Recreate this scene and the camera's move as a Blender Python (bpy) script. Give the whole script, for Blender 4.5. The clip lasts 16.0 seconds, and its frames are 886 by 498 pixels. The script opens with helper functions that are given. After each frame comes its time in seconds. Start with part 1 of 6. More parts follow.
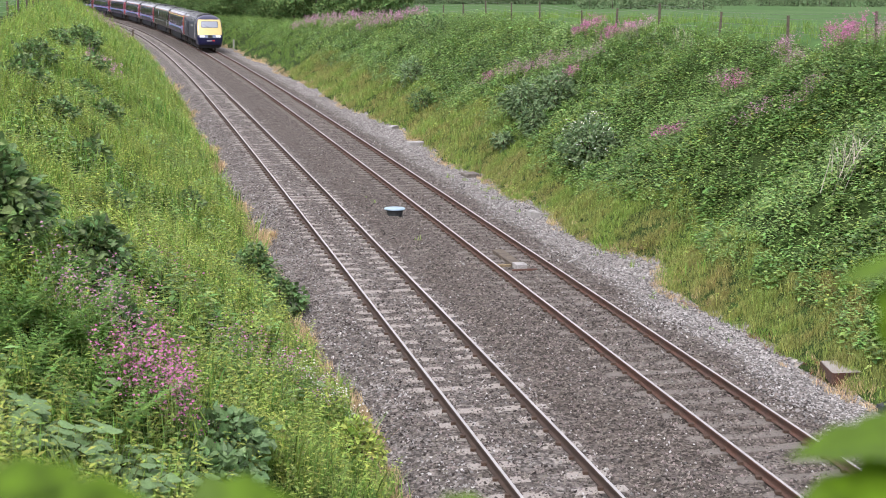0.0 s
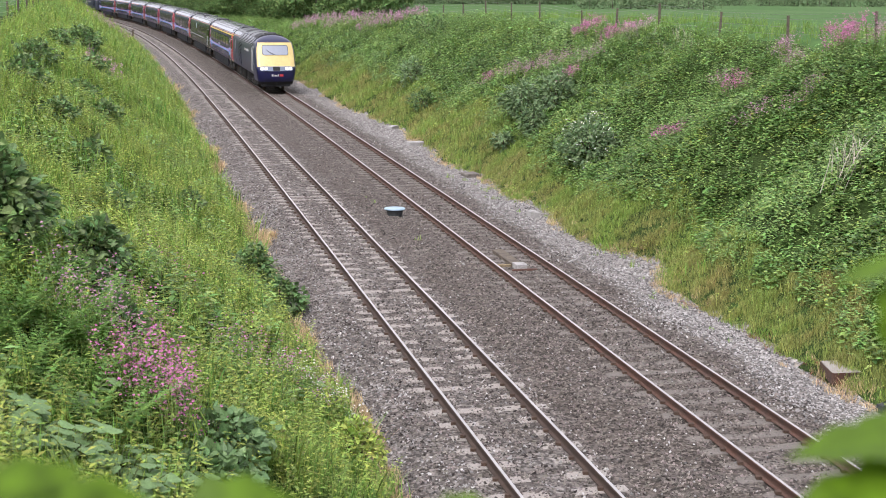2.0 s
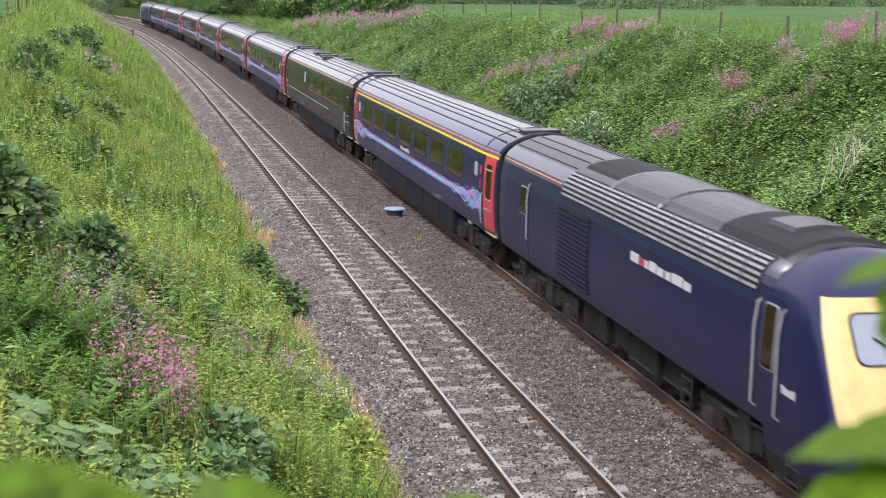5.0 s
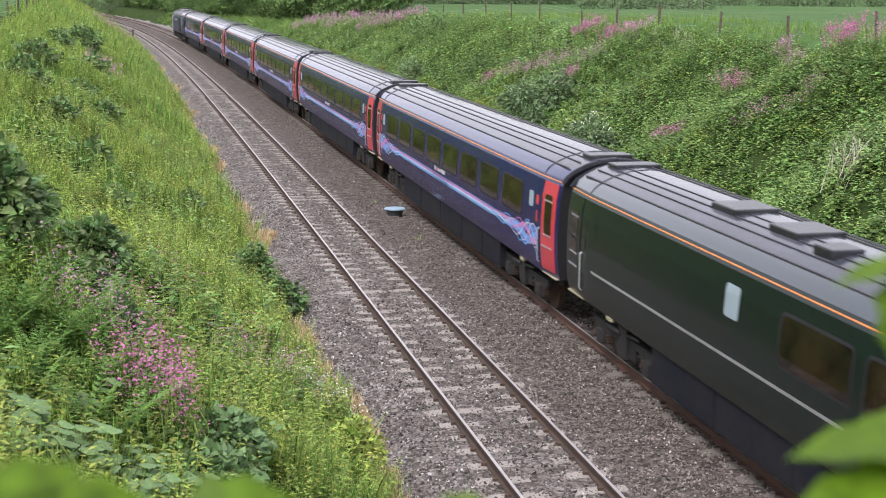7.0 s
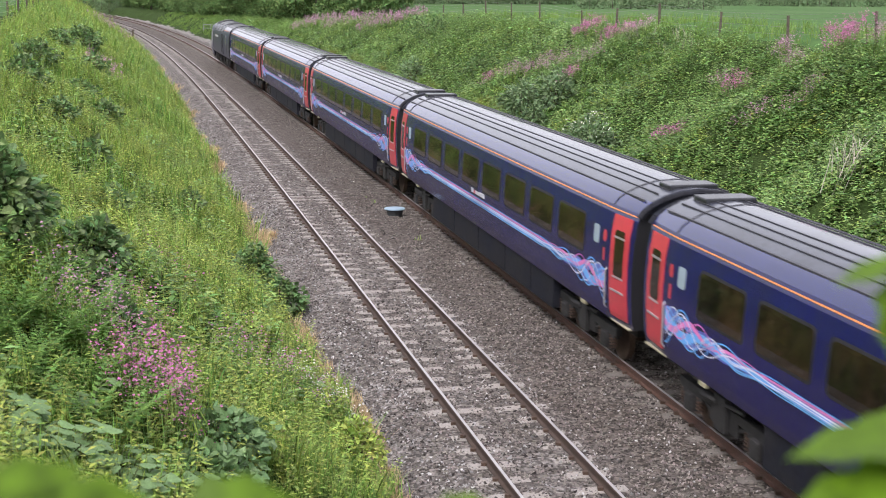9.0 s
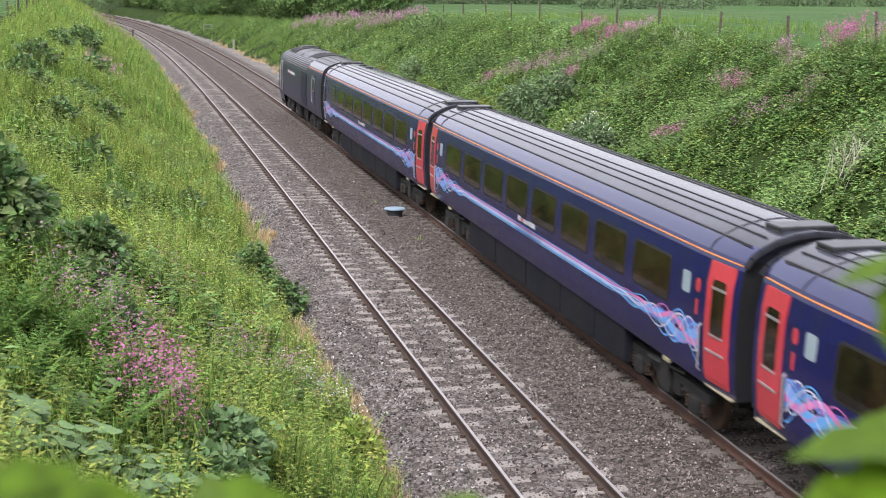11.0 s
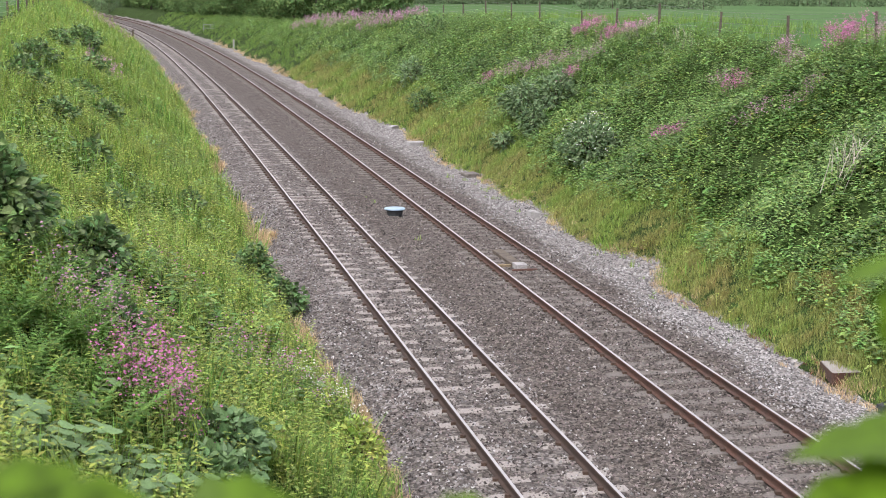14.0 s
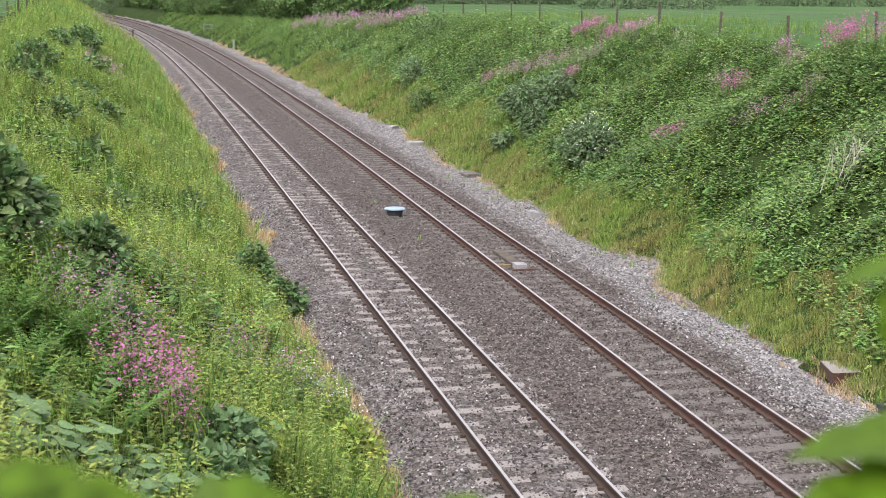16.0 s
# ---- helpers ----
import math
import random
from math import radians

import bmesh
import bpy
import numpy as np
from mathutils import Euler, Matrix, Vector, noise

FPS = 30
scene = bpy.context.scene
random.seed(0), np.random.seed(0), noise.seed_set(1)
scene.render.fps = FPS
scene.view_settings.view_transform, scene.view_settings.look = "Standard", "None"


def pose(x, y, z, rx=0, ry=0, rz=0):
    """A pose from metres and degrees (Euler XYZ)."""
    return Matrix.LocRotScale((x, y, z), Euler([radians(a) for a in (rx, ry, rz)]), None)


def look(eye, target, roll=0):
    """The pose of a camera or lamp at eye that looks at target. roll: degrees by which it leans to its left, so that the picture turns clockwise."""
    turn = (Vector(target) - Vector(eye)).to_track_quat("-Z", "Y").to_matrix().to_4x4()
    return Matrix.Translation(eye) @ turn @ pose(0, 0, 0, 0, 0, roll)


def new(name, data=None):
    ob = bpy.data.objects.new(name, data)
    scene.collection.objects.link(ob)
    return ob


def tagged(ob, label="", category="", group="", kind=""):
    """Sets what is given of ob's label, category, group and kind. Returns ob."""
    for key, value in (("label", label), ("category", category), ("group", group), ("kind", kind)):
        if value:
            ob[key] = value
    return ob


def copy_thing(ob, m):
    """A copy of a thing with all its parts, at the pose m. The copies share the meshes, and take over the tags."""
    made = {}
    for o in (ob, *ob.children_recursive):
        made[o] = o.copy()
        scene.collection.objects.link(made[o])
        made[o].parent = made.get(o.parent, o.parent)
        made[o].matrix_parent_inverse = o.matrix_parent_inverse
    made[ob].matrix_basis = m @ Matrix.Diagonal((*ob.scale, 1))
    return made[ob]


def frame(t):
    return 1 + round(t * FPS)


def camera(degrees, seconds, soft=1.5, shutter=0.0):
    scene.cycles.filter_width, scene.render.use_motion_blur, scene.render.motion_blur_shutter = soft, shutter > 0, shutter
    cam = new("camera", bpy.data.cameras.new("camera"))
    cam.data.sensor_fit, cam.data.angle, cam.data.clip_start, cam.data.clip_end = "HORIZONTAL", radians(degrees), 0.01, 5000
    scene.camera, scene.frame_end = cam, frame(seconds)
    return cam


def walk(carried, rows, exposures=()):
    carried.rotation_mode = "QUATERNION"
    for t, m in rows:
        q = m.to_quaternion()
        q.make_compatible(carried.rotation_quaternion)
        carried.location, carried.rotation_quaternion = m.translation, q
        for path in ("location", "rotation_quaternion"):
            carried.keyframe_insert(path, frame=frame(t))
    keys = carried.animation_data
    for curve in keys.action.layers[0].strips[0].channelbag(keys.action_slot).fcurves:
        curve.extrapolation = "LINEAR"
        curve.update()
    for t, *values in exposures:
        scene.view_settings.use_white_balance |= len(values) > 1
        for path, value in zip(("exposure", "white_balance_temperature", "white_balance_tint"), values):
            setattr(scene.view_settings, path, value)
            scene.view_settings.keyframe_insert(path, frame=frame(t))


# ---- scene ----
cam = camera(35.75, 16.0, soft=0.5, shutter=0.15)
EYE_Z = 7.624
CAM_POSE = Matrix.Translation((0, 0, EYE_Z)) @ Euler((radians(90 - 11.043), 0, 0)).to_matrix().to_4x4() @ pose(0, 0, 0, 0, 0, 0.576)
walk(cam, [(0.0, CAM_POSE), (16.0, CAM_POSE)], exposures=[(0.0, 0.70, 6280, 17), (16.0, 0.70, 6280, 17)])
cam.data.dof.use_dof = True
cam.data.dof.focus_distance = 48.0
cam.data.dof.aperture_fstop = 3.2

# ---- sky and sun: a bright overcast day ----
world = bpy.data.worlds.new("overcast_sky")
scene.world = world
world.use_nodes = True
wn = world.node_tree.nodes
sky = wn.new("ShaderNodeTexSky")
sky.sky_type, sky.sun_disc = "NISHITA", False
sky.sun_elevation, sky.sun_rotation = radians(52), radians(205)
sky.air_density, sky.dust_density, sky.ozone_density = 1.0, 6.0, 1.0
wn["Background"].inputs[1].default_value = 0.138
cloud = wn.new("ShaderNodeHueSaturation")
cloud.inputs["Saturation"].default_value = 0.35
world.node_tree.links.new(sky.outputs[0], cloud.inputs["Color"])
deck = wn.new("ShaderNodeMixRGB")
deck.inputs[0].default_value, deck.inputs[2].default_value = 0.6, (7.0, 7.1, 7.3, 1)
world.node_tree.links.new(cloud.outputs[0], deck.inputs[1])
world.node_tree.links.new(deck.outputs[0], wn["Background"].inputs[0])
sun_data = bpy.data.lights.new("sun", "SUN")
sun_data.energy, sun_data.angle, sun_data.color = 1.55, radians(18), (1.0, 0.96, 0.9)
sun = new("sun", sun_data)
sun.matrix_world = look((math.sin(radians(205)) * 60, math.cos(radians(205)) * 60, 77), (0, 0, 0))

# ---- plan of the line: the centre of the far track, by its curvature ----
GAUGE = 0.7525
SPACING = 4.165
S_MIN, S_MAX, DS = -420.0, 1000.0, 1.0
SS = np.arange(S_MIN, S_MAX + DS, DS)
KAPPA = np.interp(SS, [-20, 30, 80, 130, 200, 400, 480, 560], [0, 1.2e-4, 2.9e-4, 4.5e-4, 7.4e-4, 2.83e-3, 2.0e-3, 0])
_th = np.concatenate([[0], np.cumsum((KAPPA[1:] + KAPPA[:-1]) / 2 * DS)])
_i0 = int(round(-S_MIN / DS))
TH = _th - _th[_i0] + 0.22843
_cx = np.concatenate([[0], np.cumsum((-np.sin(TH[1:]) - np.sin(TH[:-1])) / 2 * DS)])
_cy = np.concatenate([[0], np.cumsum((np.cos(TH[1:]) + np.cos(TH[:-1])) / 2 * DS)])
CX, CY = _cx - _cx[_i0] + 6.185, _cy - _cy[_i0] + 20.0


def along(s, lat):
    """World x, y at s metres along the far track and lat metres to its right."""
    s = np.asarray(s, float)
    x, y, t = np.interp(s, SS, CX), np.interp(s, SS, CY), np.interp(s, SS, TH)
    return x + lat * np.cos(t), y + lat * np.sin(t)


def heading(s):
    return float(np.interp(s, SS, TH))


def lumps(s, lat, size, seed):
    """Smooth uneven ground, about -1 to 1."""
    a, b = np.asarray(s) / size, np.asarray(lat) / size
    out = 0.0
    for k, (p, q) in enumerate(((1.0, 0.35), (-0.55, 1.1), (0.8, -1.4), (1.9, 1.3), (-2.3, 0.9))):
        out = out + np.sin(p * a + q * b + seed * 1.7 + k * 2.1) / (1 + 0.35 * k)
    return out / 2.6


def toe_left(s):
    return -6.75 + 0.22 * np.sin(np.asarray(s) * 0.31) + 0.14 * np.sin(np.asarray(s) * 1.07 + 1)


def toe_right(s):
    s = np.asarray(s, float)
    return 3.75 + 0.3 * np.sin(s * 0.23 + 0.6) + 0.2 * np.sin(s * 0.71) - 0.5 * np.exp(-((s - 7) / 5) ** 2) + 0.6 * np.exp(-((s - 52) / 9) ** 2) + 1.0 * np.exp(-((s - 18.5) / 2.3) ** 2)


def height(s, lat):
    """Ground height over the plan: ballast bed, two cutting slopes, fields above. The rail tops are at 0."""
    s, lat = np.broadcast_arrays(np.asarray(s, float), np.asarray(lat, float))
    z = np.full(s.shape, -0.192)
    z = z + 0.016 * (np.abs(lat + 4.165) < 2.4) * (1 - 0.5 * np.exp(-((np.abs(lat + 4.165) - 0.75) / 0.35) ** 2))
    tl, tr = toe_left(s), toe_right(s)
    z = z - 0.22 * np.clip((-5.7 - lat) / 1.0, 0, 1) - 0.25 * np.clip((lat - 1.6) / 1.6, 0, 1)
    z = z + 0.05 * np.exp(-((lat + 2.08) / 0.7) ** 2)
    up_l = np.clip(tl - lat, 0, None)
    up_r = np.clip(lat - tr, 0, None)
    top_l = 6.15
    top_r = np.interp(s, [30, 48, 75, 95, 140, 175, 260], [6.7, 6.5, 5.8, 4.9, 3.0, 2.2, 1.6])
    rise = lambda u, k, top: top * (1 - np.exp(-(k * u / top) ** 3.2)) ** (1 / 3.2)
    zl, zr = rise(up_l, 0.71, top_l), rise(up_r, 0.66, top_r)
    bump = np.clip((up_l + up_r) / 2.5, 0, 1)
    z = z + zl + zr + bump * (0.20 * lumps(s, lat, 1.6, 2) + 0.08 * lumps(s, lat, 0.55, 5)) * np.where(np.abs(lat) > 17, 0.25, 1)
    away = np.hypot(s + 18, lat)
    plain = 5.5 - 0.008 * np.clip(away - 60, 0, 190)
    t = np.clip((lat - 13) / 12, 0, 1)
    t = t * t * (3 - 2 * t)
    z = z * (1 - t) + plain * t
    far = np.clip((away - 330) / 1400, 0, None)
    return z + 16 * far ** 1.3


# ---- helpers for meshes ----
def part(name, bm, material, parent=None, label="", smooth=False):
    """Links a bmesh as one mesh object under a thing or a part."""
    me = bpy.data.meshes.new(name)
    bm.to_mesh(me)
    bm.free()
    for m in material if isinstance(material, (list, tuple)) else [material]:
        me.materials.append(m)
    if smooth:
        me.polygons.foreach_set("use_smooth", [True] * len(me.polygons))
    ob = new(name, me)
    if parent:
        ob.parent = parent
    if label:
        tagged(ob, label)
    return ob


def again(ob, parent, x=0, y=0, z=0, rz=0):
    """The same part once more on the same mesh."""
    twin = new(ob.name.split(".")[0], ob.data)
    twin.parent = parent
    twin.matrix_basis = pose(x, y, z, 0, 0, rz)
    return twin


def thing(name, label, category, group="", kind=""):
    return tagged(new(name), label, category, group, kind)


def box(bm, x0, x1, y0, y1, z0, z1, bevel=0.0, mat=0):
    vs = [bm.verts.new((x, y, z)) for z in (z0, z1) for x, y in ((x0, y0), (x1, y0), (x1, y1), (x0, y1))]
    fs = [bm.faces.new([vs[i] for i in f]) for f in ((3, 2, 1, 0), (4, 5, 6, 7), (0, 1, 5, 4), (1, 2, 6, 5), (2, 3, 7, 6), (3, 0, 4, 7))]
    for f in fs:
        f.material_index = mat
    if bevel:
        es = list({e for f in fs for e in f.edges})
        bmesh.ops.bevel(bm, geom=es, offset=bevel, segments=2, affect="EDGES", profile=0.6)
    return bm


def tube(bm, pts, r, n=6, mat=0, cap=True):
    """A round bar along pts; r is one radius or one a point."""
    pts = [Vector(p) for p in pts]
    rs = r if isinstance(r, (list, tuple)) else [r] * len(pts)
    rings = []
    for i, p in enumerate(pts):
        d = (pts[min(i + 1, len(pts) - 1)] - pts[max(i - 1, 0)]).normalized()
        u = d.orthogonal().normalized()
        w = d.cross(u)
        rings.append([bm.verts.new(p + (u * math.cos(a) + w * math.sin(a)) * rs[i]) for a in (2 * math.pi * k / n for k in range(n))])
    for a, b in zip(rings, rings[1:]):
        for k in range(n):
            bm.faces.new((a[k], a[(k + 1) % n], b[(k + 1) % n], b[k])).material_index = mat
    if cap:
        bm.faces.new(rings[0][::-1]).material_index = mat
        bm.faces.new(rings[-1]).material_index = mat
    return bm


def disc(bm, x0, x1, y, z, r, n=20, mat=0):
    return tube(bm, [(x0, y, z), (x1, y, z)], r, n, mat)


def quick_mesh(name, verts, faces, mats, face_mat=None, smooth=False):
    """A mesh from arrays; faces is an (n, 3) or (n, 4) array or a list of such arrays."""
    faces = faces if isinstance(faces, list) else [faces]
    me = bpy.data.meshes.new(name)
    me.vertices.add(len(verts))
    me.vertices.foreach_set("co", np.asarray(verts, np.float32).ravel())
    idx = np.concatenate([f.ravel() for f in faces]).astype(np.int32)
    total = np.concatenate([np.full(len(f), f.shape[1]) for f in faces]).astype(np.int32)
    start = np.concatenate([[0], np.cumsum(total)[:-1]]).astype(np.int32)
    me.loops.add(len(idx))
    me.loops.foreach_set("vertex_index", idx)
    me.polygons.add(len(total))
    me.polygons.foreach_set("loop_start", start)
    me.polygons.foreach_set("loop_total", total)
    if face_mat is not None:
        me.polygons.foreach_set("material_index", np.asarray(face_mat, np.int32))
    me.polygons.foreach_set("use_smooth", np.full(len(total), smooth))
    me.update(calc_edges=True)
    for m in mats:
        me.materials.append(m)
    return me


RNG = np.random.default_rng(7)


def scatter_mesh(name, templates, where, scale, mats, lean=0.12):
    """Joins many turned and scaled copies of small templates (verts, triangles, material per triangle) into one mesh."""
    which = RNG.integers(0, len(templates), len(where))
    vs, fs, ms, base = [], [], [], 0
    for k, (tv, tf, tm) in enumerate(templates):
        sel = np.nonzero(which == k)[0]
        n = len(sel)
        if not n:
            continue
        a = RNG.uniform(0, 2 * np.pi, n)
        lx, ly = RNG.normal(0, lean, (2, n))
        c, sn = np.cos(a)[:, None], np.sin(a)[:, None]
        sc = scale[sel][:, None]
        x = (tv[:, 0] * c - tv[:, 1] * sn) * sc
        y = (tv[:, 0] * sn + tv[:, 1] * c) * sc
        z = np.broadcast_to(tv[:, 2], x.shape) * sc
        x, y = x + z * lx[:, None], y + z * ly[:, None]
        p = where[sel]
        vs.append(np.stack([x + p[:, :1], y + p[:, 1:2], z + p[:, 2:]], -1).reshape(-1, 3))
        off = base + np.arange(n)[:, None, None] * len(tv)
        fs.append((tf[None] + off).reshape(-1, 3))
        ms.append(np.tile(tm, n))
        base += n * len(tv)
    return quick_mesh(name, np.concatenate(vs), np.concatenate(fs), mats, np.concatenate(ms))


def stuff(name, me, label, category, parent=None):
    ob = new(name, me)
    if parent:
        ob.parent = parent
    return tagged(ob, label, category, kind="stuff")


# ---- materials ----
def mat(name, colour, rough=0.6, metal=0.0, vary=0.25, scale=3.0, fine=40.0, bump=0.0, second=None, island=0.0, spec=0.5, coat=0.0, glow=0.0, through_light=0.0):
    """A procedural material: base colour with a broad and a fine variation, optional second colour in patches, bump, and a change from piece to piece."""
    m = bpy.data.materials.new(name)
    m.use_nodes = True
    nt, nd = m.node_tree, m.node_tree.nodes
    bsdf = nd["Principled BSDF"]
    link = nt.links.new
    co = nd.new("ShaderNodeTexCoord")
    broad, grain = nd.new("ShaderNodeTexNoise"), nd.new("ShaderNodeTexNoise")
    broad.inputs["Scale"].default_value, broad.inputs["Detail"].default_value = scale, 5
    grain.inputs["Scale"].default_value, grain.inputs["Detail"].default_value = fine, 3
    link(co.outputs["Object"], broad.inputs["Vector"])
    link(co.outputs["Object"], grain.inputs["Vector"])
    mix = nd.new("ShaderNodeMixRGB")
    ramp = nd.new("ShaderNodeMapRange")
    ramp.inputs[1].default_value, ramp.inputs[2].default_value = 0.38, 0.62
    link(broad.outputs["Fac"], ramp.inputs[0])
    link(ramp.outputs[0], mix.inputs[0])
    c2 = second or tuple(c * (1 - vary) for c in colour)
    mix.inputs[1].default_value = (*colour, 1)
    mix.inputs[2].default_value = (*c2, 1)
    val = nd.new("ShaderNodeMapRange")
    val.inputs[1].default_value, val.inputs[2].default_value = 0.3, 0.7
    val.inputs[3].default_value, val.inputs[4].default_value = 1 - vary, 1 + vary
    link(grain.outputs["Fac"], val.inputs[0])
    hsv = nd.new("ShaderNodeHueSaturation")
    link(mix.outputs[0], hsv.inputs["Color"])
    if island:
        geo, sh, mul = nd.new("ShaderNodeNewGeometry"), nd.new("ShaderNodeMapRange"), nd.new("ShaderNodeMath")
        sh.inputs[3].default_value, sh.inputs[4].default_value = 1 - island, 1 + island
        link(geo.outputs["Random Per Island"], sh.inputs[0])
        mul.operation = "MULTIPLY"
        link(sh.outputs[0], mul.inputs[0])
        link(val.outputs[0], mul.inputs[1])
        link(mul.outputs[0], hsv.inputs["Value"])
        hue = nd.new("ShaderNodeMapRange")
        hue.inputs[3].default_value, hue.inputs[4].default_value = 0.5 - island * 0.06, 0.5 + island * 0.06
        flip = nd.new("ShaderNodeMath")
        flip.operation = "MULTIPLY"
        flip.inputs[1].default_value = 7.13
        frac = nd.new("ShaderNodeMath")
        frac.operation = "FRACT"
        link(geo.outputs["Random Per Island"], flip.inputs[0])
        link(flip.outputs[0], frac.inputs[0])
        link(frac.outputs[0], hue.inputs[0])
        link(hue.outputs[0], hsv.inputs["Hue"])
    else:
        link(val.outputs[0], hsv.inputs["Value"])
    link(hsv.outputs[0], bsdf.inputs["Base Color"])
    bsdf.inputs["Roughness"].default_value = rough
    bsdf.inputs["Metallic"].default_value = metal
    bsdf.inputs["Specular IOR Level"].default_value = spec
    bsdf.inputs["Coat Weight"].default_value = coat
    bsdf.inputs["Coat Roughness"].default_value = 0.08
    if bump:
        b = nd.new("ShaderNodeBump")
        b.inputs["Strength"].default_value, b.inputs["Distance"].default_value = 0.8, bump
        link(grain.outputs["Fac"], b.inputs["Height"])
        link(b.outputs[0], bsdf.inputs["Normal"])
    if through_light:
        tr, ms = nd.new("ShaderNodeBsdfTranslucent"), nd.new("ShaderNodeMixShader")
        ms.inputs[0].default_value = through_light
        link(hsv.outputs[0], tr.inputs["Color"])
        link(bsdf.outputs[0], ms.inputs[1])
        link(tr.outputs[0], ms.inputs[2])
        link(ms.outputs[0], nd["Material Output"].inputs["Surface"])
    if glow:
        bsdf.inputs["Emission Color"].default_value = (*colour, 1)
        bsdf.inputs["Emission Strength"].default_value = glow
    return m


def stone_mat(name, colour, pale, cell=16.0):
    """Broken stone: cells of different tone with dark joints and relief."""
    m = mat(name, colour, 0.9, vary=0.2, scale=0.6, fine=60, spec=0.2)
    nt, nd = m.node_tree, m.node_tree.nodes
    bsdf = nd["Principled BSDF"]
    co = nd.new("ShaderNodeTexCoord")
    vor, edge = nd.new("ShaderNodeTexVoronoi"), nd.new("ShaderNodeTexVoronoi")
    edge.feature = "DISTANCE_TO_EDGE"
    for v in (vor, edge):
        v.inputs["Scale"].default_value = cell
        nt.links.new(co.outputs["Object"], v.inputs["Vector"])
    old = bsdf.inputs["Base Color"].links[0].from_socket
    bw = nd.new("ShaderNodeSeparateColor")
    nt.links.new(vor.outputs["Color"], bw.inputs[0])
    tone = nd.new("ShaderNodeValToRGB")
    tone.color_ramp.elements[0].color = (0.45, 0.43, 0.42, 1)
    tone.color_ramp.elements[1].color = (*pale, 1)
    tone.color_ramp.elements[0].position = 0.15
    nt.links.new(bw.outputs[0], tone.inputs[0])
    mul = nd.new("ShaderNodeMixRGB")
    mul.blend_type, mul.inputs[0].default_value = "MULTIPLY", 1.0
    nt.links.new(old, mul.inputs[1])
    nt.links.new(tone.outputs[0], mul.inputs[2])
    nt.links.new(mul.outputs[0], bsdf.inputs["Base Color"])
    b = nd.new("ShaderNodeBump")
    b.inputs["Strength"].default_value, b.inputs["Distance"].default_value = 1.0, 0.03
    nt.links.new(edge.outputs["Distance"], b.inputs["Height"])
    nt.links.new(b.outputs[0], bsdf.inputs["Normal"])
    return m


def bed_mat():
    """The ballast bed: brown, mid and pale grey stone that run into one another (attribute "grey": 0 brown, 1 pale)."""
    m = stone_mat("ballast_bed", (0.1, 0.1, 0.1), (1.5, 1.46, 1.42), 17)
    nt, nd = m.node_tree, m.node_tree.nodes
    link = nt.links.new
    at, co, ns, cl = nd.new("ShaderNodeAttribute"), nd.new("ShaderNodeTexCoord"), nd.new("ShaderNodeTexNoise"), nd.new("ShaderNodeTexNoise")
    at.attribute_name = "grey"
    ns.inputs["Scale"].default_value, ns.inputs["Detail"].default_value = 2.2, 6
    cl.inputs["Scale"].default_value, cl.inputs["Detail"].default_value = 7.0, 3
    link(co.outputs["Object"], ns.inputs["Vector"])
    link(co.outputs["Object"], cl.inputs["Vector"])
    shift = nd.new("ShaderNodeMapRange")
    shift.inputs[1].default_value, shift.inputs[2].default_value, shift.inputs[3].default_value, shift.inputs[4].default_value = 0.3, 0.7, -0.28, 0.28
    link(ns.outputs["Fac"], shift.inputs[0])
    add = nd.new("ShaderNodeMath")
    add.use_clamp = True
    link(at.outputs["Fac"], add.inputs[0])
    link(shift.outputs[0], add.inputs[1])
    ramp = nd.new("ShaderNodeValToRGB")
    ramp.color_ramp.elements[0].color = (0.106, 0.092, 0.081, 1)
    ramp.color_ramp.elements[1].color = (0.262, 0.252, 0.245, 1)
    e = ramp.color_ramp.elements.new(0.5)
    e.color = (0.15, 0.138, 0.13, 1)
    link(add.outputs[0], ramp.inputs[0])
    old = [n for n in nd if n.bl_idname == "ShaderNodeHueSaturation"][0]
    link(ramp.outputs[0], old.inputs["Color"])
    tone = nd.new("ShaderNodeMapRange")
    tone.inputs[1].default_value, tone.inputs[2].default_value, tone.inputs[3].default_value, tone.inputs[4].default_value = 0.35, 0.65, 0.72, 1.2
    link(cl.outputs["Fac"], tone.inputs[0])
    link(tone.outputs[0], old.inputs["Value"])
    return m


M = {}
M["ballast"] = bed_mat()
M["stone"] = mat("ballast_stone", (0.165, 0.145, 0.132), 0.9, vary=0.3, island=0.8, spec=0.25)
M["stone_grey"] = mat("grey_ballast_stone", (0.31, 0.30, 0.294), 0.9, vary=0.25, island=0.8, spec=0.25)
M["soil"] = mat("bank_undergrowth", (0.04, 0.07, 0.018), 0.95, spec=0.08, vary=0.4, scale=0.8, fine=14, bump=0.08, second=(0.028, 0.045, 0.013))
M["soil_left"] = mat("grassy_bank_soil", (0.036, 0.066, 0.015), 0.95, spec=0.08, vary=0.4, scale=0.8, fine=14, bump=0.08, second=(0.02, 0.038, 0.009))
M["field"] = mat("pasture", (0.058, 0.122, 0.036), 0.95, spec=0.08, vary=0.22, scale=0.09, fine=1.3, bump=0.03, second=(0.082, 0.142, 0.052))
M["verge"] = mat("dry_verge", (0.26, 0.20, 0.12), 0.95, spec=0.08, vary=0.35, scale=1.2, fine=20, bump=0.03, second=(0.17, 0.145, 0.11))
M["grass"] = mat("fresh_grass", (0.22, 0.345, 0.055), 0.7, vary=0.2, scale=0.35, island=0.55, second=(0.15, 0.28, 0.05), through_light=0.2)
